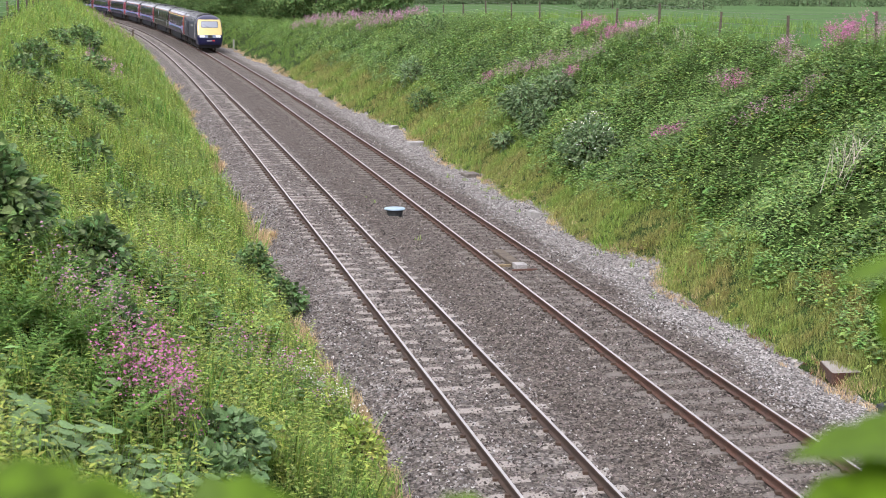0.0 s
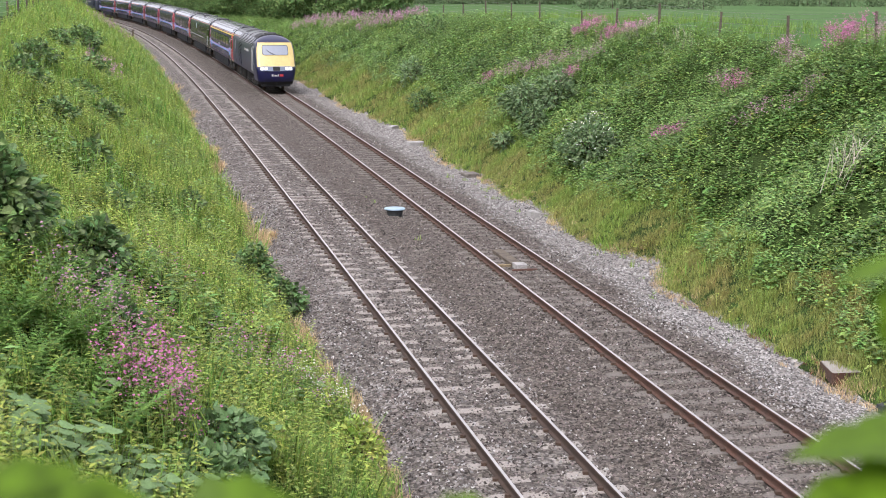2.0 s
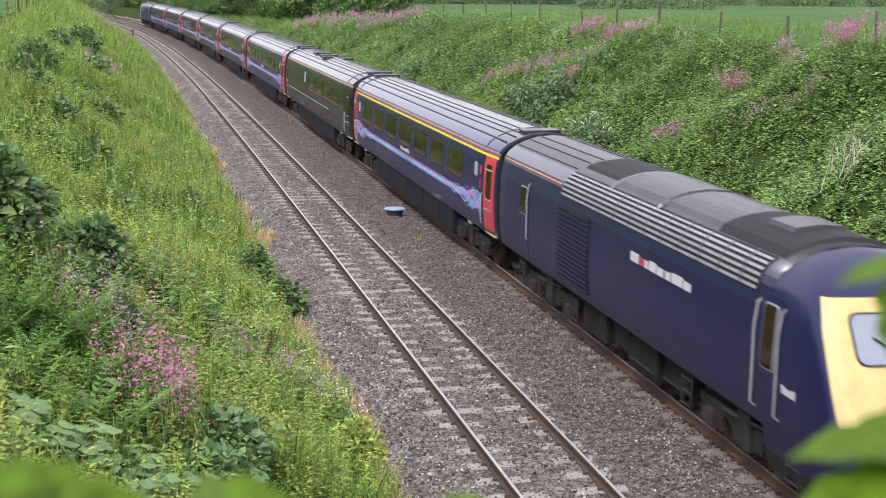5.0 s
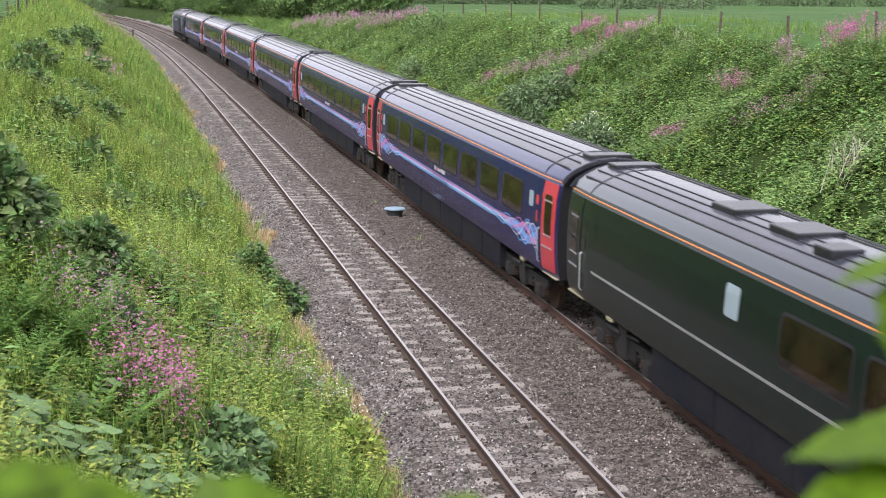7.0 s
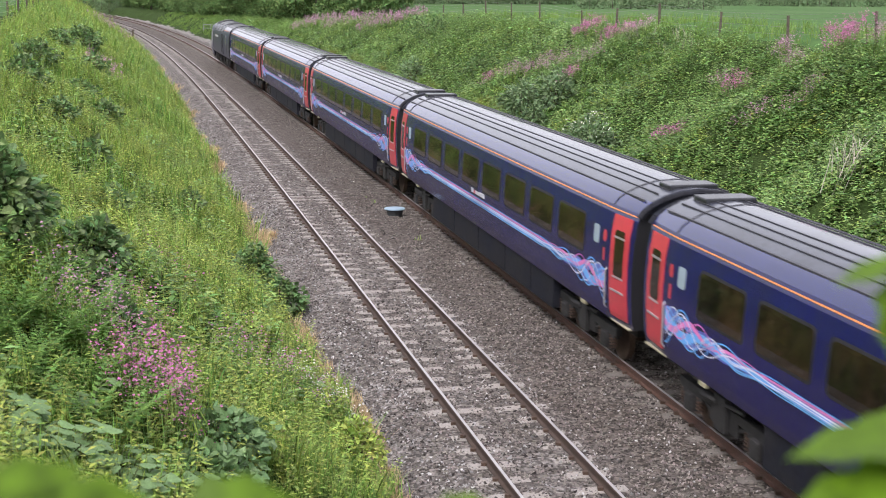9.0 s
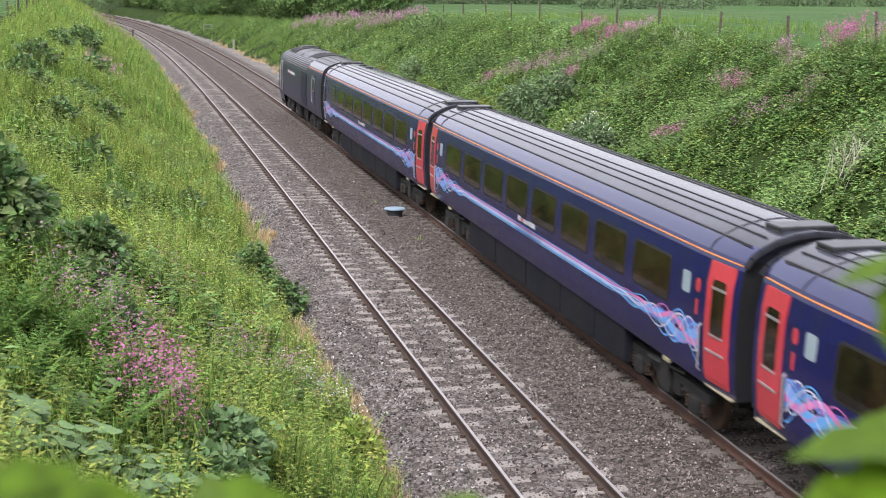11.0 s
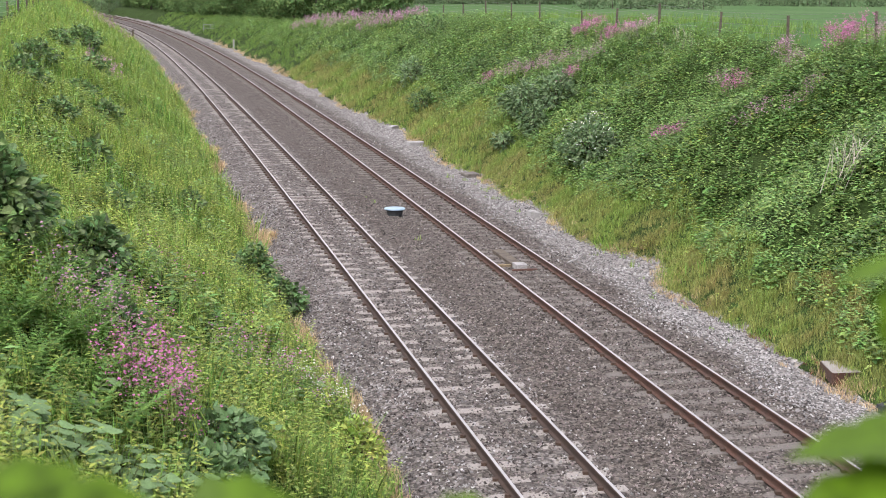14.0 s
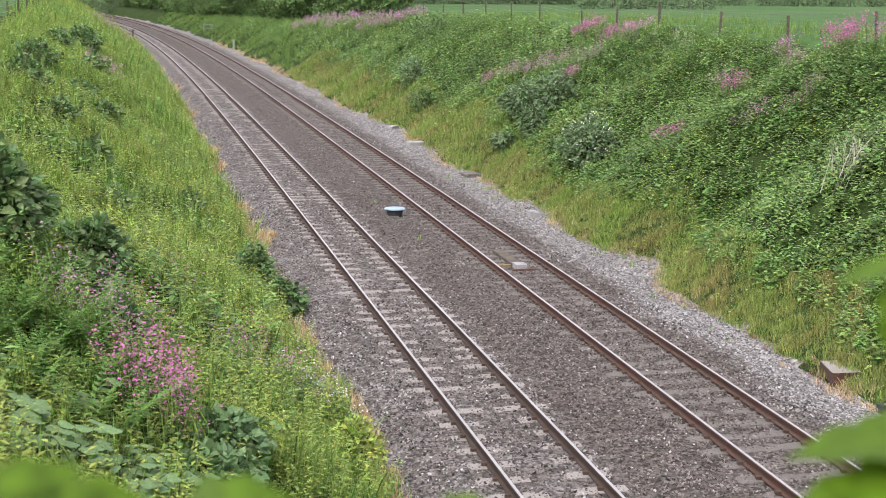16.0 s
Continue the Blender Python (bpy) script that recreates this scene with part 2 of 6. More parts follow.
M["grass_lush"] = mat("lush_grass", (0.17, 0.285, 0.06), 0.7, vary=0.2, scale=0.35, island=0.35, second=(0.18, 0.29, 0.06), through_light=0.3)
M["grass_dull"] = mat("olive_grass", (0.235, 0.34, 0.07), 0.75, vary=0.25, scale=0.5, island=0.5, second=(0.31, 0.29, 0.095), through_light=0.2)
M["straw"] = mat("dry_grass", (0.62, 0.47, 0.28), 0.85, vary=0.2, island=0.4, through_light=0.2)
M["stalk"] = mat("dead_stalk", (0.55, 0.50, 0.42), 0.85, vary=0.2, island=0.3)
M["red_weed"] = mat("reddish_dry_weed", (0.30, 0.12, 0.08), 0.85, vary=0.3, island=0.5)
M["leaf"] = mat("nettle_leaf", (0.235, 0.37, 0.11), 0.5, vary=0.2, scale=0.3, island=0.6, second=(0.16, 0.275, 0.065), through_light=0.25)
M["leaf_yellow"] = mat("yellow_green_leaf", (0.33, 0.42, 0.085), 0.6, vary=0.2, scale=0.4, island=0.55, through_light=0.3)
M["leaf_dark"] = mat("shrub_leaf", (0.15, 0.25, 0.085), 0.5, vary=0.25, scale=1.0, island=0.55, through_light=0.3)
M["leaf_pale"] = mat("elder_leaf", (0.17, 0.26, 0.12), 0.5, vary=0.25, scale=1.0, island=0.4, through_light=0.2)
M["leaf_big"] = mat("broad_leaf", (0.15, 0.26, 0.10), 0.55, vary=0.2, scale=2.0, island=0.25, through_light=0.25)
M["leaf_tree"] = mat("tree_leaf", (0.165, 0.265, 0.09), 0.7, vary=0.3, scale=0.3, island=0.5, spec=0.15, through_light=0.2)
# Hedge green is greyed and blued: distance haze put into the base colour.
M["leaf_hedge_haze"] = mat("hazy_hedge_leaf", (0.15, 0.22, 0.11), 0.7, spec=0.15, vary=0.2, scale=0.3, island=0.3, through_light=0.2)
M["leaf_near"] = mat("young_leaf", (0.088, 0.205, 0.010), 0.5, vary=0.3, scale=14, island=0.45, spec=0.25, through_light=0.4)
M["fern"] = mat("fern_green", (0.17, 0.32, 0.065), 0.6, vary=0.2, island=0.3, through_light=0.3)
M["stem"] = mat("green_stem", (0.11, 0.15, 0.05), 0.7)
M["bark"] = mat("bark", (0.10, 0.08, 0.06), 0.9, vary=0.4, scale=6, fine=30, bump=0.02)
M["pink"] = mat("pink_petal", (0.60, 0.20, 0.42), 0.6, vary=0.15, island=0.35, through_light=0.25)
M["pink_pale"] = mat("pale_pink_petal", (0.52, 0.28, 0.41), 0.6, vary=0.15, island=0.35, through_light=0.25)
M["white_petal"] = mat("white_petal", (0.8, 0.8, 0.76), 0.6, vary=0.1, island=0.1)
M["rust"] = mat("rusty_rail_web", (0.095, 0.046, 0.032), 0.8, vary=0.35, scale=2.0, fine=50, bump=0.003, second=(0.085, 0.05, 0.038))
M["rust_brown"] = mat("brown_rail_web", (0.055, 0.036, 0.029), 0.75, vary=0.3, scale=2.0, fine=50, bump=0.003, second=(0.07, 0.045, 0.035))
M["rail_top"] = mat("polished_rail_head", (0.44, 0.425, 0.42), 0.36, metal=0.35, vary=0.08, scale=4, fine=60)
M["concrete"] = mat("sleeper_concrete", (0.17, 0.152, 0.136), 0.9, vary=0.22, scale=3, fine=30, bump=0.004, second=(0.13, 0.115, 0.102))
M["concrete_worn"] = mat("worn_sleeper_concrete", (0.30, 0.28, 0.258), 0.9, vary=0.25, scale=2, fine=30, bump=0.004, second=(0.28, 0.25, 0.225))
M["concrete_pale"] = mat("pale_concrete", (0.36, 0.35, 0.34), 0.9, vary=0.2, scale=4, fine=30, bump=0.005)
M["clip"] = mat("rail_clip_steel", (0.12, 0.08, 0.06), 0.7, metal=0.5)
M["timber"] = mat("weathered_timber", (0.13, 0.105, 0.08), 0.9, vary=0.35, scale=5, fine=40, bump=0.006)
M["wire"] = mat("galvanised_wire", (0.35, 0.34, 0.33), 0.5, metal=0.8)
M["plastic_dark"] = mat("dark_plastic", (0.045, 0.05, 0.055), 0.6, vary=0.2)
M["plastic_blue"] = mat("grey_blue_lid", (0.30, 0.42, 0.52), 0.45, vary=0.1)

# ---- the ground: one sheet with the ballast bed, both cutting slopes and the fields ----
def steps(*spans):
    out = [spans[0][0]]
    for a, b, d in spans:
        n = max(1, round((b - a) / d))
        out += list(a + (b - a) * (np.arange(n) + 1) / n)
    return np.array(out)


def build_ground():
    rows = steps((-2600, -420, 300), (-420, -30, 6), (-30, -6, 0.9), (-6, 62, 0.36), (62, 190, 0.8), (190, 420, 3), (420, 1000, 12), (1000, 4200, 300))
    cols = steps((-3200, -200, 250), (-200, -40, 12), (-40, -17, 1.5), (-17, -7.3, 0.36), (-7.3, -6.3, 0.16), (-6.3, 3.0, 0.26), (3.0, 5.0, 0.16),
                 (5.0, 15.5, 0.36), (15.5, 42, 1.6), (42, 300, 9), (300, 3800, 250))
    base = 0.30
    ext = np.where(rows > S_MAX, rows - S_MAX, np.where(rows < S_MIN, rows - S_MIN, 0))
    cx, cy, th = np.interp(rows, SS, CX), np.interp(rows, SS, CY), np.interp(rows, SS, TH)
    cx, cy = cx - np.sin(th) * ext, cy + np.cos(th) * ext
    x = cx[:, None] + cols[None] * math.cos(base)
    y = cy[:, None] + cols[None] * math.sin(base)
    turn = (th - base)[:, None]
    near = np.abs(cols)[None] < 60
    lat = cols[None] * np.where(near, np.cos(turn), 1)
    s = rows[:, None] - np.where(near, cols[None] * np.sin(turn), 0)
    z = height(s, lat)
    n, m = x.shape
    verts = np.stack([x, y, z], -1).reshape(-1, 3)
    i = (np.arange(n - 1)[:, None] * m + np.arange(m - 1)[None]).ravel()
    faces = np.stack([i, i + 1, i + m + 1, i + m], -1)
    sc, lc = ((s[:-1, :-1] + s[1:, 1:]) / 2).ravel(), ((lat[:-1, :-1] + lat[1:, 1:]) / 2).ravel()
    kind = np.zeros(len(faces), int)
    kind[lc > toe_right(sc) + 0.05] = 1
    kind[lc < toe_left(sc) - 0.05] = 3
    kind[(np.abs(lc - toe_left(sc)) < 0.17 + 0.12 * np.sin(sc * 1.9))] = 4
    kind[(lc > 14.5) | (lc < -17.5)] = 2
    me = quick_mesh("ground", verts, faces, [M["ballast"], M["soil"], M["field"], M["soil_left"], M["verge"]], kind, True)
    grey = np.interp(lat, [-7, -5.6, -3.4, -2.7, 1.2, 2.2, 3.2], [0.72, 0.5, 0.42, 0.08, 0.08, 0.75, 1.0]) + 0.1 * lumps(s, lat, 0.7, 4)
    me.attributes.new("grey", "FLOAT", "POINT").data.foreach_set("value", grey.ravel().astype(np.float32))
    return tagged(new("ground", me), "railway cutting with ballast bed, grassy banks and green fields", "ground", kind="structure")


ground = build_ground()


# ---- the two tracks ----
RAIL_PROFILE = [(-0.07, -0.159), (0.07, -0.159), (0.07, -0.148), (0.018, -0.135), (0.010, -0.120), (0.010, -0.048), (0.034, -0.036), (0.035, -0.010), (0.026, 0.0),
                (-0.026, 0.0), (-0.035, -0.010), (-0.034, -0.036), (-0.010, -0.048), (-0.010, -0.120), (-0.018, -0.135), (-0.07, -0.148)]


def rail_mesh(lat, web, top):
    s = steps((-340, 0, 10), (0, 200, 2), (200, 520, 4))
    prof = np.array(RAIL_PROFILE)
    x, y = along(s[:, None], lat + prof[None, :, 0])
    z = np.broadcast_to(prof[None, :, 1], x.shape)
    n, m = x.shape
    a, b = np.arange(n - 1)[:, None] * m, np.arange(m)[None]
    faces = np.stack([a + b, a + (b + 1) % m, a + m + (b + 1) % m, a + m + b], -1).reshape(-1, 4)
    km = np.tile(np.isin(np.arange(m), [8]).astype(int), n - 1)
    return quick_mesh("rail", np.stack([x, y, z], -1).reshape(-1, 3), faces, [web, top], km)


def sleeper_mesh(concrete):
    bm = bmesh.new()
    rings = []
    for x, w, zt in ((-1.25, 0.125, -0.185), (-1.0, 0.14, -0.168), (-0.5, 0.14, -0.170), (0, 0.125, -0.188), (0.5, 0.14, -0.170), (1.0, 0.14, -0.168), (1.25, 0.125, -0.185)):
        rings.append([bm.verts.new((x, y, z)) for y, z in ((-w - 0.02, -0.36), (w + 0.02, -0.36), (w, zt), (-w, zt))])
    for a, b in zip(rings, rings[1:]):
        for k in range(1, 4):
            bm.faces.new((a[k], b[k], b[(k + 1) % 4], a[(k + 1) % 4]))
    bm.faces.new(rings[0])
    bm.faces.new(rings[-1][::-1])
    me = bpy.data.meshes.new("sleeper")
    bm.to_mesh(me)
    bm.free()
    me.materials.append(concrete)
    return me


def build_track(name, lat0, pitch, web, top, concrete, label):
    track = thing(name, label, "railway track", kind="structure")
    for side in (-1, 1):
        r = new("rail", rail_mesh(lat0 + side * GAUGE, web, top))
        r.parent = track
    clips = bmesh.new()
    me = sleeper_mesh(concrete)
    far_v, far_f = [], []
    tv = np.array([v.co for v in me.vertices])
    tf = np.array([list(p.vertices) for p in me.polygons])
    spots = np.arange(-330, 470, pitch)
    for i, s in enumerate(spots):
        x, y = along(s, lat0)
        h = heading(s) + RNG.normal(0, 0.006)
        dz = RNG.normal(0.0 if lat0 else -0.007, 0.006)
        if -4 < s < 192:
            ob = new("sleeper", me)
            ob.parent = track
            ob.matrix_basis = pose(float(x), float(y), dz, 0, 0, math.degrees(h))
        else:
            c, sn = math.cos(h), math.sin(h)
            far_f.append(tf + len(far_v) * len(tv))
            far_v.append(np.stack([tv[:, 0] * c - tv[:, 1] * sn + x, tv[:, 0] * sn + tv[:, 1] * c + y, tv[:, 2]], -1))
        if -2 < s < 75:
            for off in (-GAUGE - 0.095, -GAUGE + 0.095, GAUGE - 0.095, GAUGE + 0.095):
                px, py = along(s, lat0 + off)
                box(clips, px - 0.045, px + 0.045, py - 0.05, py + 0.05, -0.165, -0.115)
    rest = quick_mesh("distant_sleepers", np.concatenate(far_v), np.concatenate(far_f), [concrete])
    stuff("distant_sleepers", rest, "", "", track)
    part("rail_clips", clips, M["clip"], track)
    return track


build_track("track_near", -SPACING, 0.72, M["rust_brown"], M["rail_top"], M["concrete_worn"], "worn railway track with polished rails on half-buried concrete sleepers")
build_track("track_far", 0.0, 0.68, M["rust"], M["rail_top"], M["concrete"], "railway track with rusty-sided rails on concrete sleepers")

# ---- the train ----
def paint(name, colour, rough=0.25, coat=0.5, vary=0.08, dirt=(0.017, 0.016, 0.026)):
    """Train paint: glossy, with road dirt that gathers in streaks and specks."""
    m = mat(name, colour, rough, vary=vary, scale=0.7, fine=9, coat=coat)
    nt, nd = m.node_tree, m.node_tree.nodes
    bsdf = nd["Principled BSDF"]
    old = bsdf.inputs["Base Color"].links[0].from_socket
    co, mp, ns = nd.new("ShaderNodeTexCoord"), nd.new("ShaderNodeMapping"), nd.new("ShaderNodeTexNoise")
    mp.inputs["Scale"].default_value = (2, 2.5, 0.5)
    ns.inputs["Scale"].default_value, ns.inputs["Detail"].default_value = 1.4, 6
    nt.links.new(co.outputs["Object"], mp.inputs[0])
    nt.links.new(mp.outputs[0], ns.inputs["Vector"])
    rg = nd.new("ShaderNodeMapRange")
    rg.inputs[1].default_value, rg.inputs[2].default_value, rg.inputs[4].default_value = 0.45, 0.8, 0.5
    nt.links.new(ns.outputs["Fac"], rg.inputs[0])
    mx = nd.new("ShaderNodeMixRGB")
    nt.links.new(rg.outputs[0], mx.inputs[0])
    nt.links.new(old, mx.inputs[1])
    mx.inputs[2].default_value = (*dirt, 1)
    nt.links.new(mx.outputs[0], bsdf.inputs["Base Color"])
    return m


M["blue"] = paint("indigo_paint", (0.006, 0.007, 0.082), 0.25, 0.12)
M["navy"] = paint("navy_paint", (0.009, 0.0105, 0.060), 0.32, 0.12)
M["green"] = paint("dark_green_paint", (0.003, 0.012, 0.010), 0.25, 0.05, dirt=(0.010, 0.011, 0.012))
M["red"] = paint("coral_red_paint", (0.55, 0.045, 0.062), 0.35, 0.3, dirt=(0.35, 0.06, 0.06))
M["yellow"] = paint("warning_yellow_paint", (0.60, 0.47, 0.19), 0.4, 0.2, dirt=(0.42, 0.32, 0.12))
M["orange"] = mat("orange_line", (0.72, 0.25, 0.07), 0.5, vary=0.1)
M["yellow_line"] = mat("yellow_line", (0.85, 0.60, 0.03), 0.5, vary=0.1)
M["roof"] = mat("train_roof_grey", (0.044, 0.048, 0.068), 0.3, vary=0.2, scale=0.8, fine=10, second=(0.03, 0.033, 0.047), coat=1.0, spec=0.1)
M["roof_edge"] = mat("roof_edge_blue", (0.016, 0.022, 0.10), 0.2, vary=0.12, scale=0.8, fine=10, coat=1.0, spec=0.15)
M["roof_green"] = mat("dark_roof_edge", (0.02, 0.034, 0.045), 0.2, vary=0.12, scale=0.8, fine=10, coat=0.9)
M["roof_dark"] = mat("sooty_roof", (0.02, 0.021, 0.026), 0.35, vary=0.4, scale=1.6, fine=9, bump=0.01, coat=0.3)
M["roof_navy"] = mat("navy_roof_edge", (0.03, 0.034, 0.062), 0.35, vary=0.15, scale=0.8, fine=10, coat=0.3)
for key in ("roof", "roof_edge", "roof_green", "roof_navy"):
    gloss = M[key].node_tree.nodes["Principled BSDF"].inputs
    gloss["Coat Weight"].default_value, gloss["Coat IOR"].default_value, gloss["Coat Roughness"].default_value = 1.0, 1.5, 0.12
M["rib"] = mat("roof_rib_dark", (0.05, 0.05, 0.06), 0.6)
# Brown patches in the colour stand for reflections and the interior behind.
M["glass"] = mat("tinted_glass", (0.010, 0.008, 0.006), 0.05, vary=0.5, scale=1.1, fine=5, second=(0.03, 0.019, 0.01), spec=0.35)
# The pale base colour holds the reflection on the windscreen.
M["windscreen"] = mat("windscreen_pale_reflection", (0.24, 0.27, 0.33), 0.08, vary=0.05, spec=0.9, coat=0.5)
M["frosted"] = mat("frosted_glass", (0.30, 0.38, 0.42), 0.4, vary=0.06)
M["rubber"] = mat("black_rubber", (0.010, 0.010, 0.012), 0.7, vary=0.2)
M["under"] = mat("underframe_dirt", (0.014, 0.0135, 0.014), 0.8, spec=0.2, vary=0.35, scale=1.4, fine=14, second=(0.026, 0.024, 0.022))
M["skirt"] = mat("skirt_panel", (0.009, 0.011, 0.020), 0.65, spec=0.2, vary=0.25, scale=0.9, fine=10, second=(0.018, 0.018, 0.022))
M["bogie"] = mat("bogie_grime", (0.024, 0.023, 0.023), 0.7, vary=0.4, scale=3, fine=25)
M["steel"] = mat("bright_steel", (0.60, 0.60, 0.62), 0.4, metal=0.7, vary=0.1)
M["louvre"] = mat("louvre_grey", (0.30, 0.31, 0.34), 0.45, metal=0.2, vary=0.15)
M["white"] = mat("white_paint", (0.52, 0.52, 0.54), 0.5, vary=0.06)
M["step"] = mat("cream_step_edge", (0.36, 0.33, 0.22), 0.6, vary=0.1)
M["lamp"] = mat("headlamp", (1.0, 0.97, 0.9), 0.2, vary=0.02, glow=0.65)
M["lamp_off"] = mat("lamp_glass", (0.16, 0.19, 0.27), 0.15, vary=0.02, coat=0.6)
M["line_pink"] = mat("pink_livery_line", (0.80, 0.22, 0.55), 0.4, vary=0.2, scale=1.5)
M["line_white"] = mat("pale_livery_line", (0.80, 0.80, 0.95), 0.4, vary=0.1, scale=1.5)
M["line_blue"] = mat("blue_livery_line", (0.16, 0.46, 0.90), 0.4, vary=0.2, scale=1.5)
M["line_violet"] = mat("violet_livery_line", (0.10, 0.13, 0.50), 0.4, vary=0.2, scale=1.5)

SIDE_Z = [1.08, 1.28, 1.75, 2.3, 2.85, 3.2, 3.34]
SIDE_X = [1.285, 1.335, 1.37, 1.37, 1.34, 1.275, 1.225]
ROOF = [(1.225, 3.34), (1.13, 3.46), (0.98, 3.565), (0.72, 3.685), (0.4, 3.775), (0.0, 3.81)]


class Shell:
    """The outer skin of a vehicle: half width at a height z and a place y along it."""

    def __init__(self, half, taper, start):
        self.half, self.taper, self.start = half, taper, start

    def x(self, z, y):
        t = max(0.0, (abs(y) - self.start) / (self.half - self.start))
        return float(np.interp(z, SIDE_Z, SIDE_X)) - self.taper * min(t, 1.2) ** 1.5


def skin_panel(bm, shell, side, y0, y1, z0, z1, off=0.006, radius=0.0, mat_i=0, slope=0.0, ny=2):
    """A panel that lies on the skin with rounded corners: its face and its rim. slope: rise of z along y."""
    if radius:
        zs = [z0 + radius * (1 - math.cos(a)) for a in (0, 0.5, 1.0, 1.57)] + [(z0 + z1) / 2] + [z1 - radius * (1 - math.cos(a)) for a in (1.57, 1.0, 0.5, 0)]
    else:
        zs = [z0, z1]
    if slope == 0:
        zs = sorted(set(zs) | {q for q in SIDE_Z if z0 + 0.02 < q < z1 - 0.02})
    rows = []
    for z in zs:
        inset = 0.0
        if radius:
            d = min(z - z0, z1 - z)
            if d < radius:
                inset = radius - math.sqrt(max(0.0, radius ** 2 - (radius - d) ** 2))
        row = []
        for y in np.linspace(y0 + inset, y1 - inset, ny):
            zz = z + slope * (y - y0)
            row.append(bm.verts.new((side * (shell.x(zz, y) + off), y, zz)))
        rows.append(row)
    flip = side < 0
    for a, b in zip(rows, rows[1:]):
        for k in range(ny - 1):
            f = (a[k], a[k + 1], b[k + 1], b[k])
            bm.faces.new(f[::-1] if flip else f).material_index = mat_i
    loop = rows[0] + [r[-1] for r in rows[1:]] + rows[-1][-2::-1] + [r[0] for r in rows[-2:0:-1]]
    back = [bm.verts.new((v.co.x - side * (abs(off) + 0.03), v.co.y, v.co.z)) for v in loop]
    n = len(loop)
    for k in range(n):
        f = (loop[k], back[k], back[(k + 1) % n], loop[(k + 1) % n])
        bm.faces.new(f[::-1] if flip else f).material_index = mat_i
    return bm


def ring_loft(bm, rings, mat_of=None, close=True):
    vs = [[bm.verts.new(p) for p in r] for r in rings]
    n = len(vs[0])
    for i, (a, b) in enumerate(zip(vs, vs[1:])):
        for k in range(n if close else n - 1):
            f = bm.faces.new((a[k], a[(k + 1) % n], b[(k + 1) % n], b[k]))
            if mat_of:
                f.material_index = mat_of(i, k)
    return vs


def body_mesh(shell, ys):
    bm = bmesh.new()
    rings = []
    for y in ys:
        right = [(shell.x(z, y), y, z) for z in SIDE_Z]
        left = [(-x, y, z) for x, y, z in right[::-1]]
        rings.append(right + left)
    vs = ring_loft(bm, rings)
    # End faces take the black material to darken the gap between vehicles.
    for f in (bm.faces.new(vs[0]), bm.faces.new(vs[-1][::-1])):
        f.material_index = 1
    bmesh.ops.recalc_face_normals(bm, faces=bm.faces)
    return bm


def roof_mesh(shell, ys, drop=0.0):
    """The roof skin; material 1 on the strips next to the sides."""
    bm = bmesh.new()
    rings = []
    for y in ys:
        d = shell.x(3.34, y) - 1.225
        half = [(x + d * (x / 1.225), y, z) for x, z in ROOF]
        rings.append(half + [(-x, y, z) for x, y, z in half[-2::-1]])
    n = len(rings[0])
    vs = ring_loft(bm, rings, lambda i, k: 1 if k in (0, 1, n - 2, n - 3) else 0, close=False)
    for r in (vs[0], vs[-1]):
        bm.faces.new(r)
    bmesh.ops.recalc_face_normals(bm, faces=bm.faces)
    return bm


def rib_at(bm, x, y0, y1, w=0.02, h=0.02, mat_i=0):
    """A long roof rib at distance x from the middle."""
    for sgn in (-1, 1):
        z = float(np.interp(abs(x), [p[0] for p in ROOF][::-1], [p[1] for p in ROOF][::-1]))
        box(bm, sgn * x - w, sgn * x + w, y0, y1, z - 0.03, z + h, mat=mat_i)
    return bm


def wave_lines(owner, shell, side, y_door, direction):
    """The ribbons of the livery: knotted waves by a door that run out into straight lines."""
    length, z0 = 11.0, 1.80
    colours = [M["line_pink"], M["line_white"], M["line_blue"], M["line_violet"]]
    specs = [(0.08, 1.4, 0.3, 0.30, 3, 0.0), (0.13, 1.15, 1.9, 0.15, 2, -0.01), (0.15, 1.3, 3.5, 0.085, 0, 0.06), (0.31, 1.3, 0.0, 0.022, 1, 0.015), (0.30, 1.1, 1.1, 0.03, 2, -0.045), (0.28, 1.2, 2.4, 0.022, 0, 0.085),
             (0.25, 1.6, 3.6, 0.02, 1, 0.03), (0.32, 1.4, 4.7, 0.03, 2, -0.075), (0.33, 1.0, 5.5, 0.022, 1, -0.015), (0.27, 1.2, 5.0, 0.026, 2, 0.105)]
    for j, (amp, freq, ph, w, mi, rest) in enumerate(specs):
        n = 110
        bm = bmesh.new()
        prev = None
        for i in range(n + 1):
            u = length * (i / n) ** 1.5
            fade = math.exp(-(u / 2.3) ** 2)
            settle = z0 + rest
            z = settle + fade * (amp * math.sin(freq * u * 2.9 + ph) - 0.02)
            y = y_door + direction * u
            ww = max(0.012, w * (0.3 + 1.2 * fade)) if w > 0.05 else w * (0.75 + 0.5 * fade)
            off = 0.004 + 0.0012 * j
            cur = [bm.verts.new((side * (shell.x(q, y) + off), y, q)) for q in (z - ww / 2, z + ww / 2)]
            if prev:
                f = (prev[0], cur[0], cur[1], prev[1])
                bm.faces.new(f if side * direction > 0 else f[::-1])
            prev = cur
        part("livery_ribbon", bm, colours[mi], owner, ("pink", "white", "light blue", "violet")[mi] + " wave ribbon of the livery")


